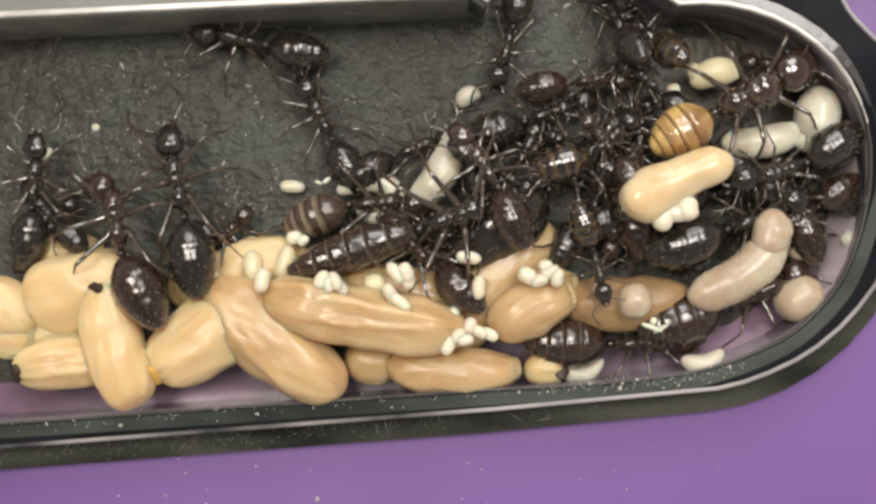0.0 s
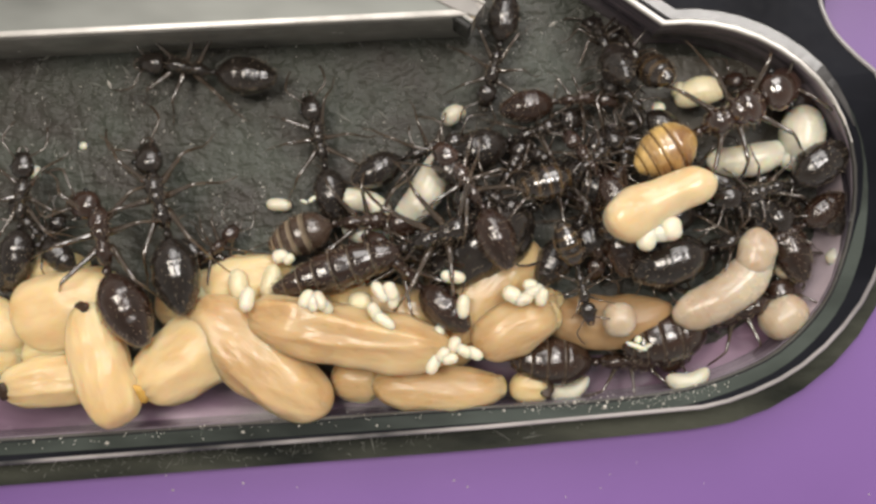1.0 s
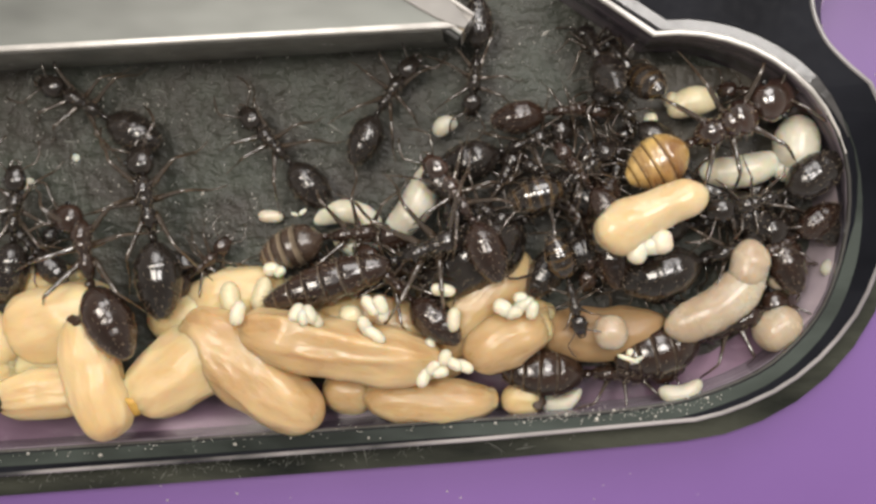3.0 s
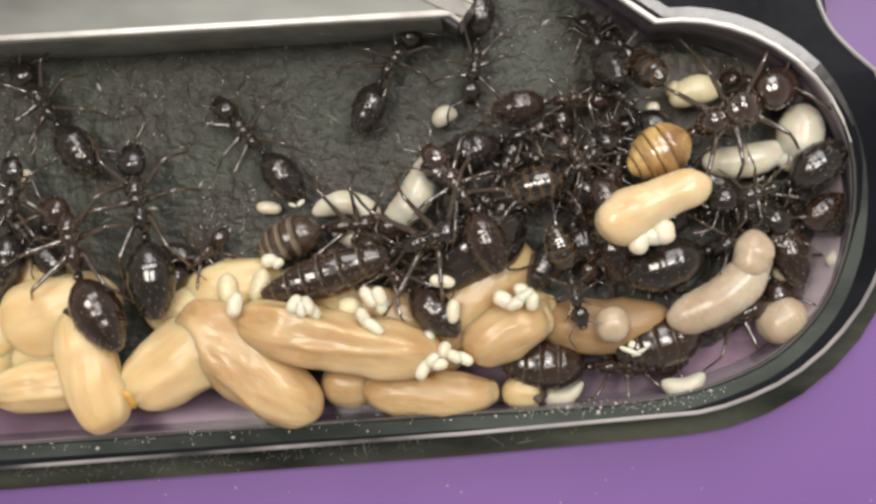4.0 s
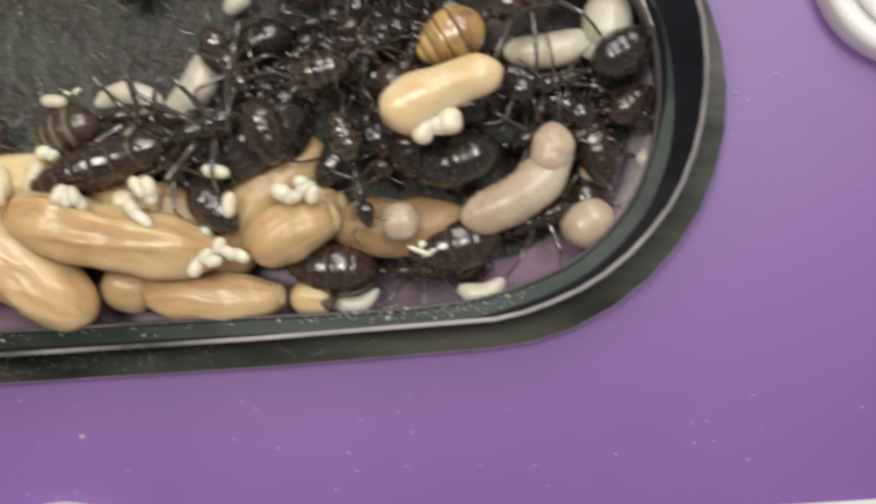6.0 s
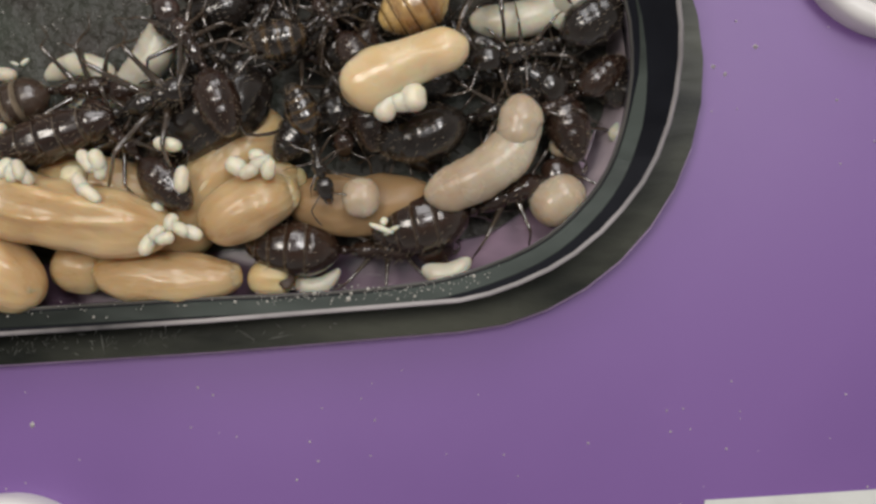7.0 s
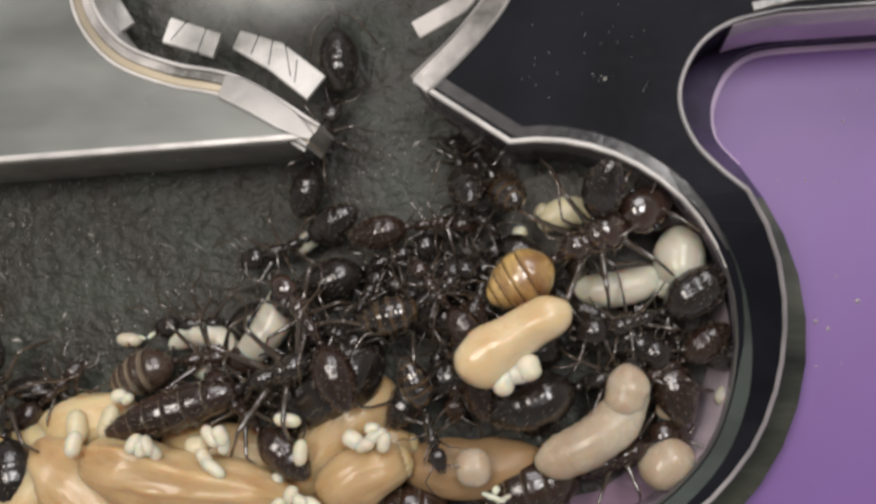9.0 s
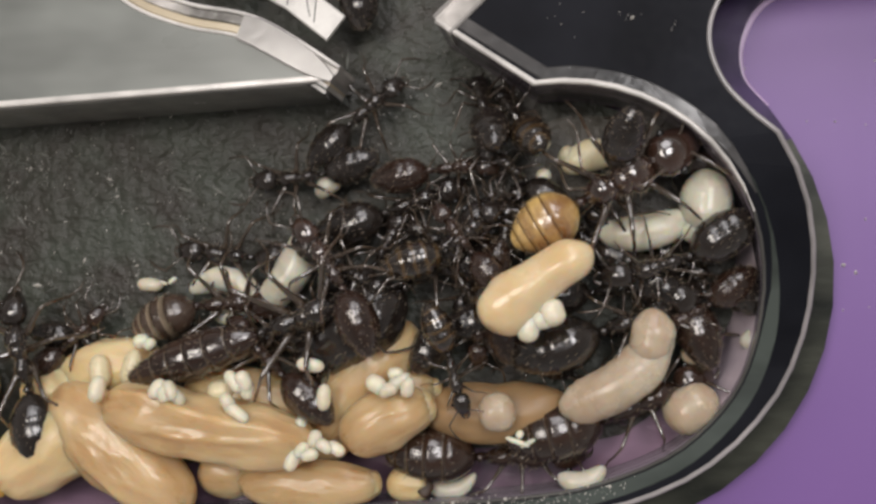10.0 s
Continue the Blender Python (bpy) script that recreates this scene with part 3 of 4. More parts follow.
def larva(x, y, z, turn, length, width, bend=0.0, seed=1, head=False, tint=""):
    thing = tagged(new("larva"), {"cream": "cream", "tan": "translucent tan"}.get(tint, "translucent whitish") + (" curled" if head else "") + " ant larva lying in the brood pile", "larva", "ant larvae")
    thing.matrix_world = at(x, y, max(z, width * 0.45), 0, 0, turn)
    bm = spindle(length, width, width * 0.9, 34, 22, bend, 0.018, 10, 0.46, seed, 0.10, 2.6)
    part("body", mesh_of("larva", bm, {"cream": MAT_CREAM, "tan": MAT_TANLARVA}.get(tint, MAT_LARVA)), thing)
    if head:
        hb = spindle(2.3, 1.75, 1.3, 24, 22, 0.1, 0.02, 3, 0.55, seed, 0.16, 2.8)
        part("head", mesh_of("head", hb, MAT_TANLARVA), thing, "rounded pale front end", at(length * 0.37, bend * length * 0.34 + 0.02, 0.25, 0, 0, 40))
    return thing


EGG_MESH = mesh_of("egg", spindle(1.0, 0.58, 0.55, 14, 14, 0.05, 0, 1, 0.46, 3, 0.16, 3.4), MAT_EGG)


def egg_cluster(eggs):
    lone = len(eggs) == 1
    thing = tagged(new("egg" if lone else "egg_cluster"), "single glossy white ant egg" if lone else "clump of small glossy white ant eggs", "eggs", "ant eggs")
    x0, y0, z0 = eggs[0][:3]
    thing.matrix_world = at(x0, y0, z0)
    for x, y, z, turn, length, width in eggs:
        e = part("shell" if lone else "egg", EGG_MESH, thing, "", at(x - x0, y - y0, z - z0, 0, 10 * math.sin(x * 9), turn))
        e.scale = (length, width / 0.55, width / 0.55)
    return thing


pupa(-20.55, -3.12, 2.00, -26, 3.45, 3.08, bend=0.1, tint="pale")
pupa(-16.67, -2.10, 1.90, 12, 5.60, 3.60, bend=0.05, seed=2, tint="pale", blunt=0.54, power=3.6)
pupa(-17.48, -5.41, 2.20, -176, 4.60, 2.50, bend=-0.06, seed=3, ridges=((-0.35, 0.1, 0.28, 0.09), (0.1, 0.05, 0.2, 0.06), (0.6, -0.1, 0.3, 0.09)), tip="dark", tint="pale")
pupa(-14.83, -4.20, 3.00, 107, 6.00, 2.65, bend=0.03, seed=4, tip="dark", blunt=0.38, tint="pale", power=3.4)
pupa(-11.30, -4.25, 2.30, -145, 4.90, 3.50, bend=-0.03, seed=5, ridges=((-0.2, 0.1, 0.4, 0.05),), tip="yellow", tint="pale", puckered=True, blunt=0.44, power=3.4)
pupa(-7.73, -3.91, 2.20, -38, 7.90, 3.40, bend=-0.06, seed=6, ridges=((-0.7, 0.25, 0.6, 0.11), (0.5, 0.1, 0.5, 0.09)), blunt=0.40, power=3.2)
pupa(-3.76, -2.83, 2.90, -10, 9.30, 2.85, bend=-0.02, seed=7, ridges=((-0.55, 0.12, 0.42, 0.24), (0.15, -0.45, 0.22, 0.10), (0.9, 0.15, 0.5, 0.10)), blunt=0.47, flat=0.9, power=4.2)
pupa(-2.26, -1.90, 1.70, -10, 6.05, 2.60, seed=21)
pupa(-3.58, -5.15, 1.20, -8, 2.50, 2.10, seed=8)
pupa(-9.05, -3.14, 1.00, -73, 3.59, 2.90, seed=22)
pupa(-11.43, -1.69, 1.00, -9, 3.23, 2.66, seed=24, tint="pale")
pupa(0.25, -5.30, 1.80, -1, 6.35, 2.12, bend=-0.04, seed=9, ridges=((0.4, 0.1, 0.7, 0.05),), blunt=0.42)
pupa(3.84, -2.85, 2.60, 25, 4.10, 2.45, bend=0.06, seed=10, blunt=0.44)
pupa(2.69, -1.29, 1.50, 47, 6.30, 2.95, bend=0.05, seed=11)
pupa(8.12, -2.11, 1.50, 2, 6.00, 2.45, bend=-0.06, seed=12, tint="amber", power=3.6)
pupa(4.32, -1.62, 1.90, 10, 3.00, 1.70, seed=19)
pupa(4.47, -5.50, 1.40, -3, 1.96, 1.45, seed=14, tip="dark", tint="pale")
pupa(-0.10, -3.60, 1.00, 0, 4.20, 2.50, seed=13)
pupa(-8.91, -1.15, 1.00, 13, 5.18, 2.52, bend=0.1, seed=15, tint="pale")
pupa(-17.86, -3.69, 1.00, 4, 3.77, 2.95, seed=16, tint="pale")
pupa(-18.31, -0.11, 0.80, 8, 4.08, 1.62, seed=17, tint="pale")
pupa(-20.44, -3.46, 1.80, -18, 3.33, 2.90, seed=18, tint="pale")
larva(12.90, -0.45, 2.60, 37, 5.5, 1.98, bend=-0.14, seed=1, head=True, tint="tan")
larva(11.61, -4.74, 1.80, 12, 1.92, 0.92, bend=-0.25, seed=2)
larva(16.1, -2.2, 1.60, 34, 2.29, 1.99, seed=3, tint="tan")
larva(-0.80, 3.72, 2.20, 60, 3.75, 1.55, bend=-0.14, seed=4)
larva(-3.51, 2.19, 1.40, -16, 3.38, 1.10, bend=0.3, seed=5)
larva(-2.92, 2.13, 1.40, 6, 2.62, 0.94, bend=-0.2, seed=15)
larva(14.32, 5.31, 2.00, 10, 3.83, 1.56, bend=-0.1, seed=6)
larva(16.75, 6.10, 2.20, 84, 2.61, 2.11, seed=7)
larva(16.22, 4.98, 2.20, -32, 1.04, 1.01, seed=8)
larva(12.24, 7.69, 2.00, 13, 2.20, 1.31, bend=0.2, seed=9, tint="cream")
larva(11.23, 8.14, 2.00, -31, 0.74, 0.76, seed=10, tint="cream")
larva(6.13, -5.14, 1.00, 4, 2.22, 0.73, bend=-0.3, seed=11)
larva(18.57, 0.56, 1.40, 45, 1.08, 0.87, seed=12)
larva(16.63, 0.04, 1.40, 26, 1.75, 1.07, bend=0.1, seed=13, tint="tan")
larva(16.54, -0.07, 1.60, -49, 1.36, 0.77, seed=14, tint="cream")
larva(8.33, -2.24, 3.00, 2, 1.52, 1.54, seed=16, tint="tan")
larva(1.08, 6.90, 1.00, 32, 0.98, 0.89, bend=0.35, seed=17)
larva(-3.27, -1.51, 2.80, 3, 1.07, 1.02, seed=18, tint="cream")
egg_cluster([(-7.32, 2.95, 0.50, -4, 1.17, 0.59)])
egg_cluster([(-8.10, -1.32, 4.00, 80, 1.09, 0.65)])
egg_cluster([(0.91, -0.36, 4.00, -8, 1.08, 0.54)])
egg_cluster([(1.40, -1.64, 3.60, 86, 1.07, 0.57)])
egg_cluster([(-5.49, -1.32, 4.00, 60, 0.89, 0.60), (-4.97, -1.39, 4.12, -60, 0.89, 0.54), (-4.74, -1.64, 4.00, -50, 0.84, 0.50), (-5.17, -1.48, 4.12, 90, 0.74, 0.49)])
egg_cluster([(-2.32, -1.02, 4.00, -50, 1.04, 0.54), (-1.86, -0.99, 4.12, -65, 0.89, 0.59), (-1.67, -1.34, 4.00, 80, 0.74, 0.49)])
egg_cluster([(-2.54, -1.94, 4.00, -60, 0.99, 0.54), (-2.11, -2.29, 4.12, -35, 1.08, 0.49)])
egg_cluster([(3.50, -1.17, 3.60, -30, 0.89, 0.69), (4.04, -1.36, 3.72, 20, 0.84, 0.54), (4.49, -1.02, 3.60, 30, 0.99, 0.54), (4.86, -1.21, 3.72, 80, 0.84, 0.54), (4.32, -0.72, 3.60, 0, 0.64, 0.49)])
egg_cluster([(0.08, -4.21, 3.60, 65, 0.94, 0.55), (0.48, -3.79, 3.72, 50, 0.74, 0.50), (1.02, -3.33, 3.60, 75, 0.74, 0.55), (1.40, -3.64, 3.72, -30, 0.74, 0.49), (1.82, -3.75, 3.60, -25, 0.84, 0.50), (0.78, -3.99, 3.72, 10, 0.74, 0.50)])
egg_cluster([(0.26, -3.01, 3.20, 80, 1.00, 0.60)])
egg_cluster([(9.24, -3.18, 2.80, 60, 0.35, 0.30), (9.13, -3.47, 2.92, -20, 1.00, 0.22), (9.54, -3.53, 2.80, 30, 0.70, 0.20)])
egg_cluster([(-6.96, 0.52, 2.20, 10, 0.77, 0.62), (-6.55, 0.42, 2.32, 40, 0.57, 0.46)])
larva(-8.75, -0.72, 2.2, 100, 1.5, 0.95, bend=0.1, seed=31, tint="cream")
larva(-7.55, -0.55, 2.3, 75, 1.6, 0.9, bend=-0.1, seed=32, tint="cream")

egg_cluster([(-5.48, 3.15, 2.50, 40, 0.41, 0.20), (-5.85, 3.05, 2.62, -20, 0.36, 0.15)])
egg_cluster([(10.28, 7.27, 2.00, 0, 0.61, 0.56)])


def droplet(x, y, r):
    bm = spindle(2 * r, 2 * r, 0.7 * r, 12, 16, 0, 0, 1, 0.5, 2, 0.1)
    drop = tagged(new("water_droplet"), "small pale water droplet on the black chamber floor", "droplet", "droplets")
    drop.matrix_world = at(x, y, 0.2 * r)
    part("bead", mesh_of("water_droplet", bm, MAT_LARVA), drop)


droplet(-19.10, 4.60, 0.33)
droplet(-16.80, 5.86, 0.20)


# ---- ants ----
def leg_mesh(reach, mat):
    bm = bmesh.new()
    pts = [Vector(p) * reach for p in ((0, 0, 0), (0.35, 0, 0.02), (0.95, 0.03, 0.42), (1.62, 0.05, 0.78), (1.78, 0.05, 0.74), (2.15, 0.02, 0.1),
                                      (2.45, -0.04, -0.5), (2.55, -0.05, -0.62), (2.9, -0.02, -0.82), (3.3, 0.06, -0.9))]
    tube(bm, pts, [0.17, 0.15, 0.095, 0.085, 0.06, 0.062, 0.06, 0.036, 0.03, 0.02], 8)
    return mesh_of("leg", bm, mat)


def antenna_mesh(mat):
    bm = bmesh.new()
    pts = [Vector(p) for p in ((0, 0, 0), (0.35, 0.35, 0.18), (0.75, 0.75, 0.22), (0.85, 0.84, 0.2), (1.2, 0.82, 0.08), (1.6, 0.7, -0.05), (1.95, 0.5, -0.15))]
    tube(bm, pts, [0.055, 0.045, 0.055, 0.05, 0.055, 0.065, 0.04], 6)
    return mesh_of("antenna", bm, mat)


def hairs(bm, count, seed, long=0.22):
    """Short curved bristles standing on the upper faces."""
    rnd = random.Random(seed)
    bm.normal_update()
    faces = [f for f in bm.faces if f.calc_center_median().z > 0]
    spots = []
    for _ in range(count):
        f = rnd.choice(faces)
        mix = [rnd.random() + 0.05 for _ in f.verts]
        c = sum((v.co * w for v, w in zip(f.verts, mix)), Vector()) / sum(mix)
        out = Vector((c.x * 0.05, c.y, c.z)).normalized()
        spots.append((c, out, rnd.uniform(0.5, 1.0) * long))
    tuft = bmesh.new()
    for c, out, l in spots:
        lean = (out * rnd.uniform(0.35, 0.8) + Vector((-0.8, rnd.uniform(-0.5, 0.5), 0))).normalized()
        side = lean.cross(out).normalized() * 0.012
        up = lean.cross(side).normalized() * 0.012
        ring = [tuft.verts.new(c + d) for d in (side, up - side * 0.5, -up - side * 0.5)]
        tip = tuft.verts.new(c + lean * l + out * 0.04)
        for i in range(3):
            tuft.faces.new((ring[i], ring[(i + 1) % 3], tip))
    return mesh_of("bristles", tuft, MAT_HAIR)


def gaster_mesh(mats, bands, long=2.9, wide=1.8, broad=False):
    """Egg-shaped, overlapping plates; a pale membrane shows at each joint."""
    bm = bmesh.new()
    rings, pale, n = [], [], 0
    cuts = (0.0, 0.34, 0.56, 0.75, 0.89, 1.0) if long < 4.5 else (0.0, 0.2, 0.36, 0.51, 0.65, 0.78, 0.9, 1.0)
    step = 0.055 if long < 4.5 else 0.17
    for k in range(len(cuts) - 1):
        s0, s1 = cuts[k], cuts[k + 1]
        for j in range(5):
            if not bands and k > 0 and j == 0:
                continue
            s = s0 + (s1 - s0) * ((0, 0.42, 0.6, 0.8, 1) if broad else (0, 0.13, 0.45, 0.75, 1))[j]
            r = (math.sin(math.pi * min(s * 0.96 + 0.015, 1) ** 0.86) ** 0.62) * (1 - step * (1 - j / 4) * (k > 0))
            rings.append((Vector((-s * long, 0, -0.10 * math.sin(math.pi * s))), Vector((0, r * wide / 2, 0)), Vector((0, 0, r * wide * 0.46))))
            if bands and k > 0 and j == 0:
                pale += [n - 1, n]
            n += 1
    loft(bm, rings, 28 if 4 < long < 4.5 else 18, set(pale))
    if 4 < long < 4.5:
        for v in bm.verts:
            a = math.atan2(v.co.z, v.co.y)
            k = 1 + 0.05 * math.sin(7 * a + 0.5 * v.co.x) + 0.06 * noise.noise(v.co * 0.9)
            v.co.y, v.co.z = v.co.y * k, v.co.z * k
    tufts = hairs(bm, 170 if long > 4 else 90, 11)
    return mesh_of("gaster", bm, list(mats)), tufts


def head_mesh(mat):
    bm = bmesh.new()
    rings = []
    for s, w, h, z in ((0, 0.18, 0.18, 0), (0.08, 0.40, 0.32, 0.02), (0.28, 0.56, 0.43, 0.04), (0.6, 0.60, 0.46, 0.03), (0.92, 0.53, 0.41, 0.0), (1.15, 0.43, 0.32, -0.04), (1.32, 0.36, 0.22, -0.07), (1.40, 0.26, 0.10, -0.1)):
        rings.append((Vector((s, 0, z)), Vector((0, w, 0)), Vector((0, 0, h))))
    loft(bm, rings, 16)
    return mesh_of("head", bm, mat)


def thorax_mesh(mat):
    bm = bmesh.new()
    rings = []
    for x, w, h, z in ((1.25, 0.15, 0.15, 0.0), (1.12, 0.27, 0.25, 0.03), (0.9, 0.40, 0.38, 0.10), (0.62, 0.43, 0.43, 0.16), (0.42, 0.38, 0.40, 0.18), (0.34, 0.31, 0.34, 0.15),
                       (0.26, 0.35, 0.37, 0.16), (0.08, 0.33, 0.36, 0.14), (-0.08, 0.24, 0.26, 0.06), (-0.16, 0.23, 0.24, 0.03), (-0.28, 0.30, 0.34, 0.07), (-0.6, 0.32, 0.38, 0.08),
                       (-0.9, 0.27, 0.31, 0.0), (-1.1, 0.15, 0.18, -0.08), (-1.17, 0.10, 0.11, -0.1)):
        rings.append((Vector((x, 0, z)), Vector((0, w, 0)), Vector((0, 0, h))))
    loft(bm, rings, 14)
    tufts = hairs(bm, 46, 12, 0.28)
    return mesh_of("mesosoma", bm, mat), tufts


def petiole_mesh(mat):
    bm = bmesh.new()
    rings = []
    for x, w, h, z in ((0, 0.12, 0.12, 0), (-0.12, 0.17, 0.22, 0.06), (-0.24, 0.19, 0.32, 0.12), (-0.36, 0.15, 0.18, 0.04), (-0.5, 0.12, 0.12, 0)):
        rings.append((Vector((x, 0, z)), Vector((0, w, 0)), Vector((0, 0, h))))
    loft(bm, rings, 10)
    return mesh_of("petiole", bm, mat)


def mandible_mesh(mat):
    bm = bmesh.new()
    tube(bm, [Vector(p) for p in ((0, 0.2, 0), (0.18, 0.24, -0.02), (0.34, 0.14, -0.04), (0.4, 0.0, -0.04))], [0.10, 0.10, 0.07, 0.02], 6)
    return mesh_of("mandible", bm, mat)


LOOKS = {
    "black": (MAT_CHITIN, MAT_LEG, [MAT_CHITIN, MAT_BAND], False, "glossy black worker ant"),
    "brown": (MAT_BROWN, MAT_LEG, [MAT_BROWN, MAT_BAND], False, "dark brown worker ant"),
    "banded": (MAT_BROWN, MAT_LEG, [MAT_BROWN, MAT_BAND], True, "dark ant with pale gaster bands"),
    "striped": (MAT_BROWN, MAT_LEG, [MAT_SHELL, MAT_STRIPE], True, "dark ant with broad pale gaster stripes"),
    "russet": (MAT_RUSSET, MAT_LEG, [MAT_BROWN, MAT_BAND], False, "reddish brown young worker ant"),
    "golden": (MAT_CHITIN, MAT_LEG, [MAT_GOLDBANDS, MAT_GOLD], False, "black ant with golden gaster bands"),
    "amber": (MAT_RUSSET, MAT_LEG, [MAT_AMBERBLOTCH, MAT_AMBERLINE], True, "ant with a swollen golden brown-banded gaster"),
    "stout": (MAT_CHITIN, MAT_LEG, [MAT_CHITIN, MAT_BAND], False, "stout black ant"),
    "queen": (MAT_CHITIN, MAT_LEG, [MAT_BROWN, MAT_RING], True, "large queen ant with long banded gaster"),
}
HIPS = [("leg", 0.75, 0.22, 48), ("leg", 0.2, 0.24, 92), ("leg", -0.35, 0.22, 138)]
MESHES = {}


def ant_meshes(kind):
    if kind not in MESHES:
        skin, leg, back, bands, _ = LOOKS[kind]
        long, wide = {"queen": (4.7, 1.55), "amber": (2.4, 2.0), "stout": (4.3, 2.6)}.get(kind, (3.15, 2.02))
        MESHES[kind] = (thorax_mesh(skin), head_mesh(skin), petiole_mesh(skin), gaster_mesh(back, bands, long, wide, kind == "striped"), leg_mesh(0.88, leg), leg_mesh(1.05, leg),
                        antenna_mesh(leg), mandible_mesh(leg), mesh_of("eye", spindle(0.24, 0.2, 0.12, 6, 8), MAT_EYE))
    return MESHES[kind]


ANT_COUNT = []


def worker(kind, x, y, z, turn, size, head=0, gaster=0, pitch=0, roll=0, label=""):
    """An ant, its mesosoma's middle at x, y, z; head and gaster: degrees that they turn aside."""
    rnd = random.Random(len(ANT_COUNT) * 31 + 7)
    ANT_COUNT.append(kind)
    size = max(size, 0.64)
    crowded = (x or y) and x > 3 and kind not in ("amber", "queen")
    plump = 1.04 if crowded else 1.0
    thorax, skull, node, back, leg_a, leg_b, feeler, jaw, eye = ant_meshes(kind)
    ant = tagged(new("queen_ant" if kind == "queen" else "worker_ant"), label or LOOKS[kind][4] + (" on the chamber floor" if z < 1.5 else " in the brood pile"), "ant", "ants of the colony")
    ant.matrix_world = at(x, y, z, roll + rnd.uniform(-9, 9), pitch + rnd.uniform(-6, 6), turn)
    ant.scale = (size, size, size)
    for name, (me, tufts), m in (("mesosoma", thorax, Matrix.Diagonal((1.0, 1.6, 1.3, 1)) if kind == "amber" else None), ("gaster", back, at(-1.5, 0, 0.02, rnd.uniform(-10, 10), rnd.uniform(-4, 10), gaster) @ Matrix.Scale(plump, 4))):
        tagged(part("bristles", tufts, part(name, me, ant, "", m)), "fine pale bristles", kind="stuff")
    part("petiole", node, ant, "", at(-1.1, 0, -0.08))
    hd = part("head", skull, ant, "", at(1.2, 0, 0.02, rnd.uniform(-8, 8), rnd.uniform(0, 22), head) @ Matrix.Scale(1.25 if kind == "amber" else 1.0, 4))
    for side in (1, -1):
        flip = Matrix.Diagonal((1, side, 1, 1))
        part("antenna", feeler, hd, "", at(0.95, side * 0.22, 0.25, 0, 0, side * rnd.uniform(-15, 28)) @ flip)
        part("mandible", jaw, hd, "", at(1.28, 0, -0.14) @ flip)
        part("eye", eye, hd, "", at(0.6, side * 0.56, 0.22, 0, 0, 0))
        for i, (name, hx, hy, spread) in enumerate(HIPS):
            a = side * (spread + rnd.uniform(-18, 18))
            part("leg", leg_b if i == 2 else leg_a, ant, "", at(hx, side * hy, -0.12, 0, rnd.uniform(-14, 12), a) @ Matrix.Scale(0.62 if kind == "stout" else 0.72 if crowded else 1.0, 4))
    return ant


worker("striped", -3.20, 2.15, 2.20, 4, 0.98, head=-20, gaster=15, pitch=0, roll=0)
worker("stout", 5.90, 3.90, 2.40, 40, 1.30, head=10, gaster=-4, pitch=0, roll=0)
worker("black", 4.75, 6.35, 1.50, 18, 0.95, head=0, gaster=0)
worker("black", 9.59, -0.16, 1.40, -30, 0.53, head=10, gaster=0, pitch=0, roll=0)
worker("black", 16.26, 3.54, 1.50, 149, 0.75, head=10, gaster=0, pitch=0, roll=0)
worker("black", 14.11, 1.44, 1.20, -161, 0.60, head=10, gaster=0, pitch=0, roll=0)
worker("banded", 6.40, 3.35, 1.60, 152, 0.57, head=10, gaster=0, pitch=0, roll=0)
worker("black", 8.30, 5.98, 1.40, 37, 0.57, head=10, gaster=0, pitch=0, roll=0)
worker("brown", -0.51, 0.51, 1.80, 8, 0.58, head=10, gaster=0, pitch=0, roll=0)
worker("black", -3.88, 0.75, 1.20, 172, 0.55, head=10, gaster=0, pitch=0, roll=0)
worker("black", -18.26, 1.26, 1.30, 51, 0.51, head=10, gaster=0, pitch=0, roll=0)
worker("brown", -10.26, 0.78, 1.50, 41, 0.42, head=10, gaster=0, pitch=0, roll=0)
worker("black", 12.20, -1.30, 1.20, -27, 0.52, head=10, gaster=0, pitch=0, roll=0)
worker("brown", -1.41, 0.08, 2.80, 134, 0.89, head=10, gaster=5, pitch=0, roll=0)
worker("golden", 7.14, 4.88, 3.20, 39, 0.78, head=10, gaster=-25, pitch=0, roll=0)
worker("golden", 6.64, -0.75, 3.30, -76, 0.63, head=0, gaster=8, pitch=0, roll=0)
worker("black", 14.80, 3.56, 3.00, -163, 0.91, head=-10, gaster=15, pitch=0, roll=0)
worker("brown", 15.97, 1.55, 2.20, -152, 0.68, head=0, gaster=10, pitch=0, roll=0)
worker("banded", 9.0, -4.25, 1.30, 2, 1.15, head=0, gaster=-4, pitch=0, roll=0)
worker("banded", 14.15, -1.99, 1.50, 24, 1.21, head=0, gaster=-10, pitch=0, roll=0)
worker("black", 14.0, 1.45, 2.30, 19, 1.12, head=20, gaster=0, pitch=0, roll=0)
worker("brown", 6.58, 7.74, 2.00, 5, 0.75, head=-10, gaster=5)
worker("black", 7.71, 10.68, 1.60, 102, 0.80, head=15, gaster=6, pitch=42)
worker("golden", 8.95, 10.10, 1.80, 121, 0.76, head=0, gaster=4, pitch=48)
worker("black", 8.95, 7.64, 2.60, 139, 0.52, head=20, gaster=5, pitch=0, roll=0)
worker("brown", 14.87, 8.38, 2.00, 164, 0.62, head=10, gaster=-10, pitch=0, roll=0)
worker("black", -18.94, 3.12, 2.00, 83, 0.88, head=10, gaster=0, pitch=0, roll=0)
worker("black", -9.76, 0.44, 1.00, -16, 0.56, head=0, gaster=10, pitch=0, roll=0)
worker("black", 2.17, 17.76, 1.50, 97, 0.88, head=0, gaster=0, pitch=0, roll=0)
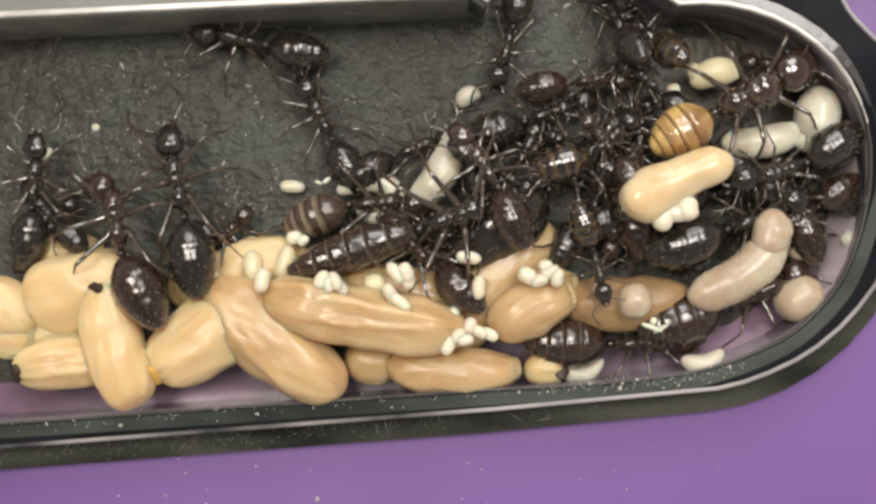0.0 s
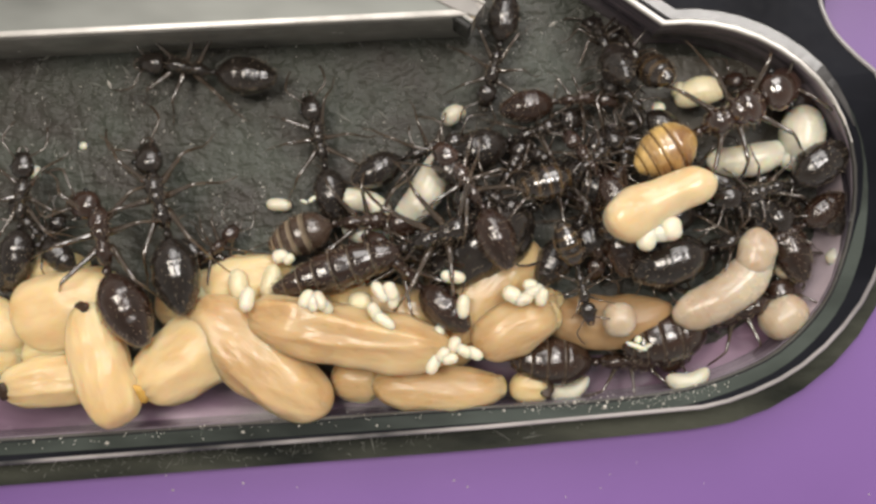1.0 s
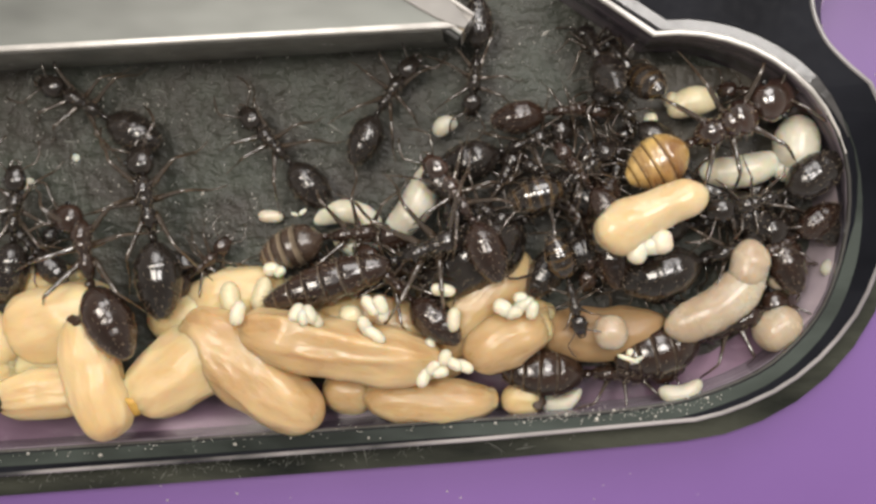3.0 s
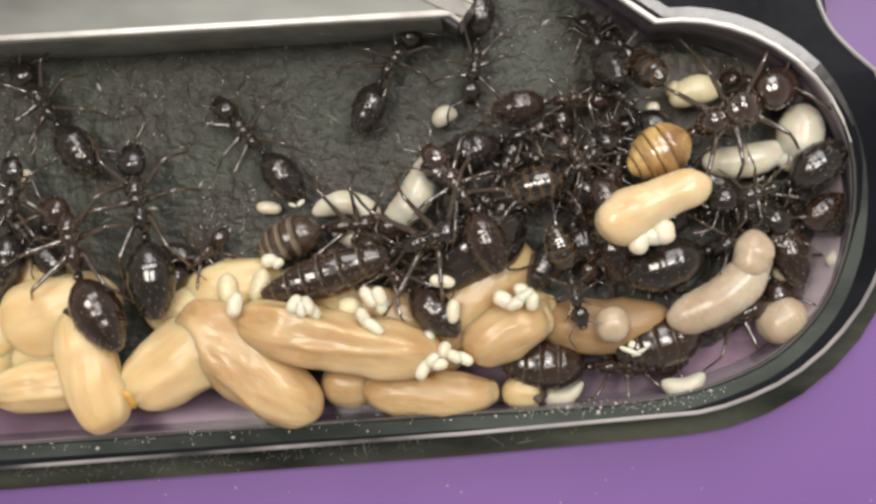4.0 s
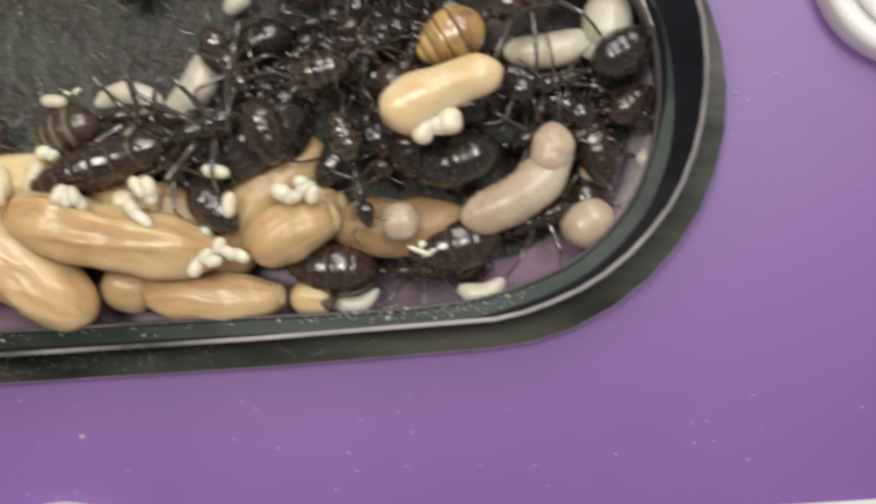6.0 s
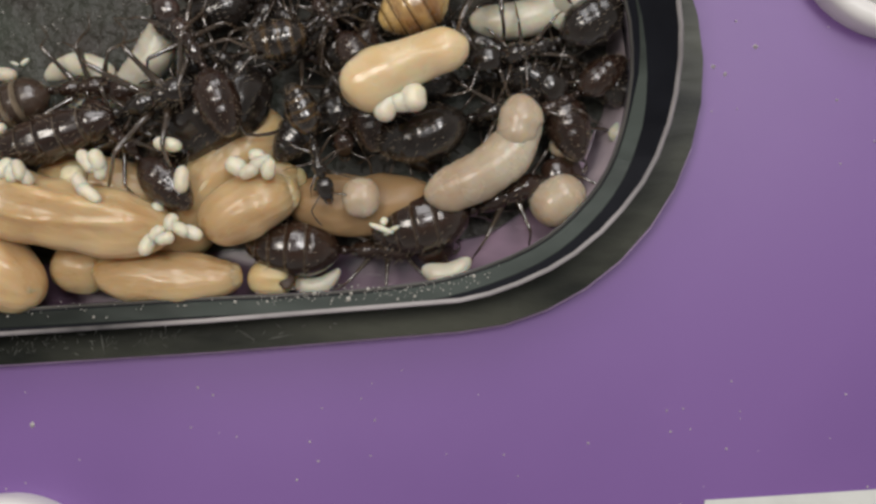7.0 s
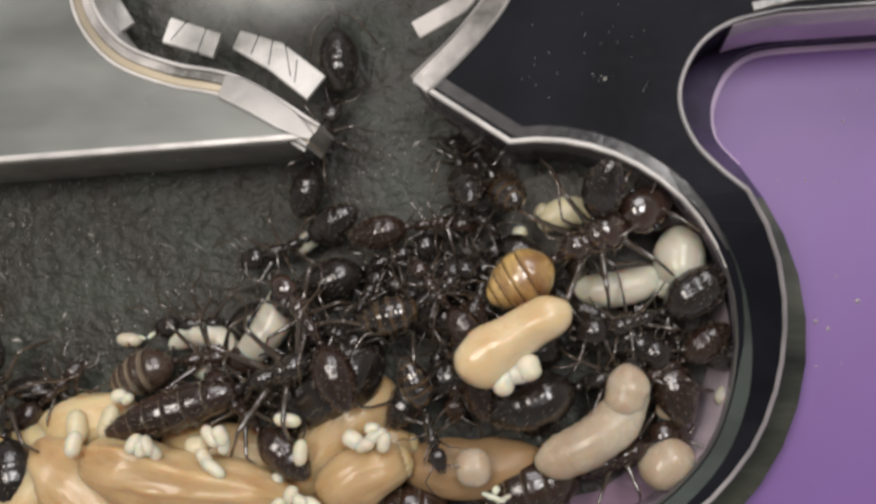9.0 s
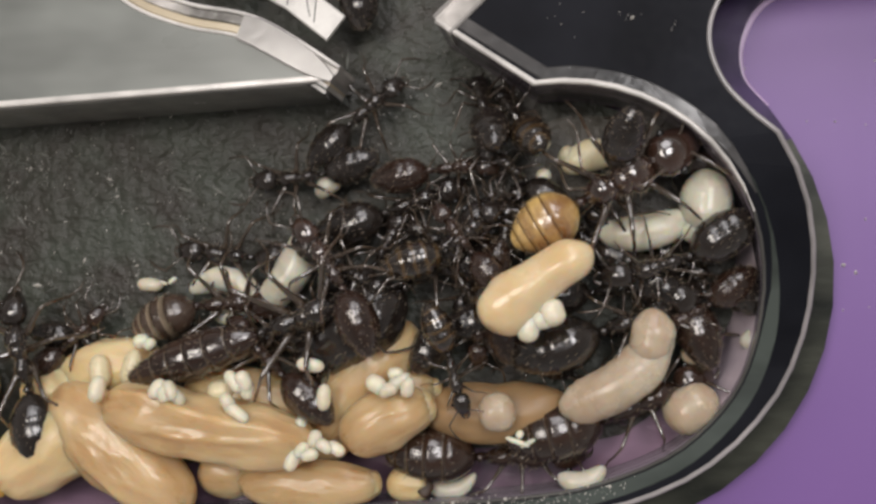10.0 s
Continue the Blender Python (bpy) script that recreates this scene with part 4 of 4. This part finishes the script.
worker("black", -18.65, 1.99, 1.60, 133, 0.43, head=0, gaster=0, pitch=0, roll=0)
worker("brown", 6.90, 4.84, 3.40, 128, 0.42, head=0, gaster=0, pitch=0, roll=0)
worker("black", 2.55, 3.33, 3.20, -31, 0.43, head=0, gaster=0, pitch=0, roll=0)
worker("black", 1.03, 1.43, 2.60, -104, 0.61, head=0, gaster=0, pitch=0, roll=0)
for x, y, z, turn, size, kind in ((6.9, 2.5, 1.5, 62, 0.82, "black"), (8.1, 3.6, 1.8, 105, 0.85, "brown"), (5.3, 5.0, 1.4, 152, 0.85, "black"), (9.6, 2.2, 1.3, 25, 0.80, "black"),
                                  (8.6, 4.6, 2.3, 80, 0.74, "golden"), (7.6, 1.3, 2.0, -100, 0.74, "brown"), (13.3, 2.7, 1.6, 10, 0.85, "black"), (11.0, 4.9, 1.3, 160, 0.80, "black"), (3.6, 4.6, 1.3, 60, 0.80, "black"),
                                  (12.3, 4.5, 1.4, 150, 0.95, "black"), (15.3, 3.3, 1.2, 118, 0.90, "brown")):
    worker(kind, x, y, z, turn, size, head=12, gaster=-8, pitch=8)
worker("queen", 0.35, 1.55, 3.5, 20, 1.28, head=-40, gaster=-2)
worker("amber", 13.20, 6.80, 3.6, 26, 1.22, head=8, gaster=5)
worker("russet", 1.55, 3.75, 3.6, 123, 0.90, head=10, gaster=-10)
# ants that walk
runner = worker("black", 0, 0, 1.30, 0, 0.92, head=10, gaster=5)
forager = worker("black", 0, 0, 1.40, 0, 0.86, head=5, gaster=0)
climber = worker("black", 0, 0, 1.40, 0, 0.80, head=-5, gaster=10)
ledge_ant = worker("black", 0, 0, 1.60, 0, 0.76, head=0, gaster=5)
newcomer = worker("black", 0, 0, 3.20, 0, 0.84, head=0, gaster=0)
nurse = worker("black", 0, 0, 2.90, 0, 1.12, head=0, gaster=-3)
tender = worker("brown", 0, 0, 3.50, 0, 1.14, head=72, gaster=22)

# the held cocoon with the eggs stuck to it
cocoon = tagged(new("cocoon"), "smooth tan cocoon held above the brood pile", "cocoon")
shell = spindle(5.05, 2.1, 2.0, 40, 36, 0.05, 0.09, 1, 0.43, 5, 0.20, 3.4)
for v in shell.verts:  # a bulging end, a waist and a dent in its lower side
    slim = 1 + 0.05 * math.exp(-((v.co.x + 1.2) / 1.0) ** 2) - 0.07 * math.exp(-((v.co.x - 0.9) / 0.8) ** 2)
    v.co.y = v.co.y * slim + 0.07 * math.exp(-((v.co.x - 0.7) / 0.6) ** 2) * (v.co.y < 0)
    v.co.z *= slim
part("body", mesh_of("cocoon", shell, MAT_COCOON), cocoon)
for ex, ey, et, el, ew in ((-1.10, -1.06, 40, 1.1, 1.5), (-0.58, -1.10, -25, 1.0, 1.4), (-0.02, -1.08, 70, 1.05, 1.8)):
    e = part("egg", EGG_MESH, cocoon, "glossy yellowish egg stuck to the cocoon", at(ex, ey, 0.1, 0, 0, et))
    e.scale = (el, ew, ew)


# ---- dust and scratches ----
def scatter(name, label, count, place, mat, seed, lo, hi, slim):
    rnd = random.Random(seed)
    bm = bmesh.new()
    made = 0
    while made < count:
        x, y, z = place(rnd)
        made += 1
        a, l = rnd.uniform(0, math.pi), rnd.uniform(lo, hi) * (1 + 2 * (rnd.random() > 0.93))
        w = max(l * slim, 0.04)
        d, s = Vector((math.cos(a), math.sin(a), rnd.uniform(-0.1, 0.1))) * l / 2, Vector((-math.sin(a), math.cos(a), 0)) * w / 2
        c = Vector((x, y, z))
        up = Vector((0, 0, w * 0.8))
        vs = [bm.verts.new(c + p) for p in (-d, s * 1.0, d, -s * 1.0)]
        top = bm.verts.new(c + up)
        for i in range(4):
            bm.faces.new((vs[i], vs[(i + 1) % 4], top))
    return tagged(new(name, mesh_of(name, bm, mat, smooth=False)), label, "debris", kind="stuff")


CLUMPS = [(random.Random(k).uniform(-22, 14), random.Random(k + 50).uniform(2.5, 12.5)) for k in range(26)]


def on_floor(r):
    x, y = r.choice(CLUMPS)
    if r.random() < 0.45:
        return r.uniform(-22, 16), r.uniform(1.5, 13.5), 0.01
    return x + r.gauss(0, 1.5), y + r.gauss(0, 0.8), 0.01


scatter("floor_scratches", "pale scratches and fibres on the black floor", 1500, on_floor, MAT_FIBRE, 5, 0.08, 0.34, 0.16)
# white flecks stand in for glints off the rough floor
scatter("floor_glints", "small grains and bright flecks painting glints on the black floor", 420, on_floor, MAT_DUST, 6, 0.05, 0.20, 0.35)
scatter("table_dust", "white dust grains on the purple mat", 170, lambda r: (r.uniform(-20, 34), r.choice((r.uniform(-20, -9.2), r.uniform(-20, -9.2), r.uniform(2, 14))), -0.49)
        , MAT_DUST, 7, 0.05, 0.16, 0.8)


scatter("bay_dust", "white dust grains on the mat in the bay", 22, lambda r: (r.uniform(21, 34), r.uniform(-2, 14.5), -0.49), MAT_DUST, 14, 0.06, 0.13, 0.9)


def rim_place(r):
    x = r.choice((r.uniform(-20, 14), r.uniform(4, 13)))
    return x, -6.62 + 0.072 * min(x, 8) + r.gauss(0, 0.16) + max(x - 8, 0) ** 2 * 0.03, 2.34


scatter("rim_dust", "white dust along the nest rim", 260, rim_place, MAT_DUST, 8, 0.03, 0.09, 0.8)
scatter("wall_dust", "few white specks on the black acrylic", 40, lambda r: (r.uniform(10.5, 16), r.uniform(12.4, 17.2), 4.41), MAT_DUST, 9, 0.03, 0.07, 0.8)
scatter("skirt_scratches", "dull olive scratches on the nest skirt", 240, lambda r: (lambda x: (x, -7.95 + SLOPE * x + r.gauss(0, 0.28), 0.41))(r.triangular(-26, 8, -12)), MAT_FIBRE, 12, 0.1, 0.45, 0.07)


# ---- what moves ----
def crawl(ant, z, rows, stride=False, pitch=0):
    walk(ant, [(t, at(x, y, z, 0, pitch, turn)) for t, x, y, turn in rows])
    if not stride:
        return
    legs = [o for o in ant.children if o.name.startswith("leg")]
    for i, leg in enumerate(legs):
        rest = leg.matrix_basis.copy()
        steps = []
        for k in range(51):
            t = k * 0.2
            swing = 11 * math.sin(t * 9 + math.pi * (i % 2) + i // 3 * math.pi)
            steps.append((t, Matrix.Translation(rest.translation) @ pose(0, 0, 0, 0, 0, swing) @ rest.to_quaternion().to_matrix().to_4x4()))
        walk(leg, steps)


def motions():
    crawl(runner, 1.3, [
        (0.0, -9.63, 9.80, 166), (0.8, -10.76, 9.21, 170), (1.2, -12.11, 9.50, 167), (1.6, -12.85, 9.14, 163),
        (2.0, -12.94, 8.91, 166), (2.5, -13.42, 8.45, 166), (2.7, -14.43, 8.38, 161), (3.8, -17.68, 8.01, 124),
        (4.5, -17.70, 7.55, 125), (4.9, -18.10, 7.33, 125), (6.0, -20.13, 7.28, 143), (10.0, -23.58, 9.67, 137),
    ], stride=True)
    crawl(forager, 1.4, [
        (0.0, -5.86, 6.15, 117), (0.8, -5.49, 6.00, 102), (1.6, -4.50, 5.61, 110), (2.0, -4.14, 5.84, 113), (2.5, -4.86, 5.91, 125),
        (2.7, -5.88, 6.25, 131), (3.8, -7.96, 6.43, 130), (4.2, -8.89, 6.27, 134), (4.5, -10.68, 6.10, 145),
        (4.7, -10.89, 5.87, 143), (4.9, -12.04, 6.05, 152), (5.1, -12.90, 6.14, 153), (5.3, -14.26, 6.39, 160),
        (6.0, -18.15, 6.45, 168), (7.3, -12.52, 3.37, 185), (8.0, -3.31, 2.82, 189), (8.5, -3.44, 3.04, 186),
        (9.0, -3.62, 3.65, 183), (9.5, -3.51, 4.07, 175), (10.0, -3.49, 4.27, 173),
    ], stride=True)
    crawl(climber, 1.4, [
        (0.0, -1.47, 4.73, 20), (1.6, -0.14, 6.07, 17), (2.5, -1.61, 7.49, 54), (3.8, -1.47, 9.67, 57), (4.5, -1.13, 9.34, 56),
        (5.3, -0.51, 9.91, 46), (6.2, -1.79, 9.9, 44), (6.8, -0.6, 9.2, 118), (7.5, 1.91, 8.57, 193), (8.5, -0.09, 6.61, 200), (9.0, 0.04, 6.90, 200),
        (9.5, -0.18, 7.13, 197), (10.0, -0.25, 7.54, 186),
    ], stride=True)
    crawl(ledge_ant, 1.6, [
        (0.0, 2.70, 9.30, 254), (1.0, 2.80, 9.35, 256), (2.5, 2.33, 9.45, 265), (4.5, 2.35, 9.55, 262), (5.5, 2.24, 9.30, 262),
        (6.1, 2.4, 8.9, 320), (6.7, 2.6, 8.7, 382), (7.3, 2.64, 9.2, 433), (8.5, 1.70, 11.95, 435), (9.0, 1.69, 11.52, 431), (9.5, 2.33, 11.02, 411), (10.0, 2.85, 10.39, 400),
    ], stride=True)
    crawl(newcomer, 3.2, [
        (0.0, -2.0, 22.0, -80), (6.2, -1.0, 19.0, -70), (6.7, 3.8, 13.2, -55), (7.1, 8.0, 10.0, -40), (7.4, 11.8, 8.6, -70),
        (8.0, 12.89, 6.95, -115), (8.5, 13.04, 6.97, -110), (9.0, 13.01, 6.83, -110), (9.5, 12.95, 6.81, -110), (10.0, 12.77, 6.57, -110),
    ], stride=False, pitch=40)
    crawl(nurse, 2.9, [
        (0.0, -12.13, 2.94, 102), (1.0, -12.35, 3.02, 105), (2.5, -12.44, 3.54, 100), (4.5, -12.90, 2.68, 102),
        (5.5, -13.49, 1.60, 107), (7.5, -14.58, 0.48, 115), (8.5, -12.25, 0.96, 108), (9.0, -12.10, 0.38, 105),
        (9.5, -11.9, -0.05, 103), (10.0, -12.12, -0.01, 104),
    ], stride=False)
    crawl(tender, 3.5, [
        (0.0, -14.70, 1.35, 98), (2.5, -14.95, 1.45, 98), (4.5, -15.75, 1.35, 101), (10.0, -16.72, 1.25, 104),
    ], stride=False)
    walk(cocoon, [(0.0, at(9.89, 2.78, 4.6, 0, 0, 26)), (2.5, at(9.89, 2.78, 4.6, 0, 0, 26)), (5.5, at(10.0, 2.75, 4.6, 0, 0, 24)),
                  (7.3, at(10.15, 2.4, 4.6, 0, 0, 23)), (9.0, at(10.15, 2.7, 4.6, 0, 0, 33)), (10.0, at(10.07, 2.67, 4.6, 0, 0, 36))])


motions()
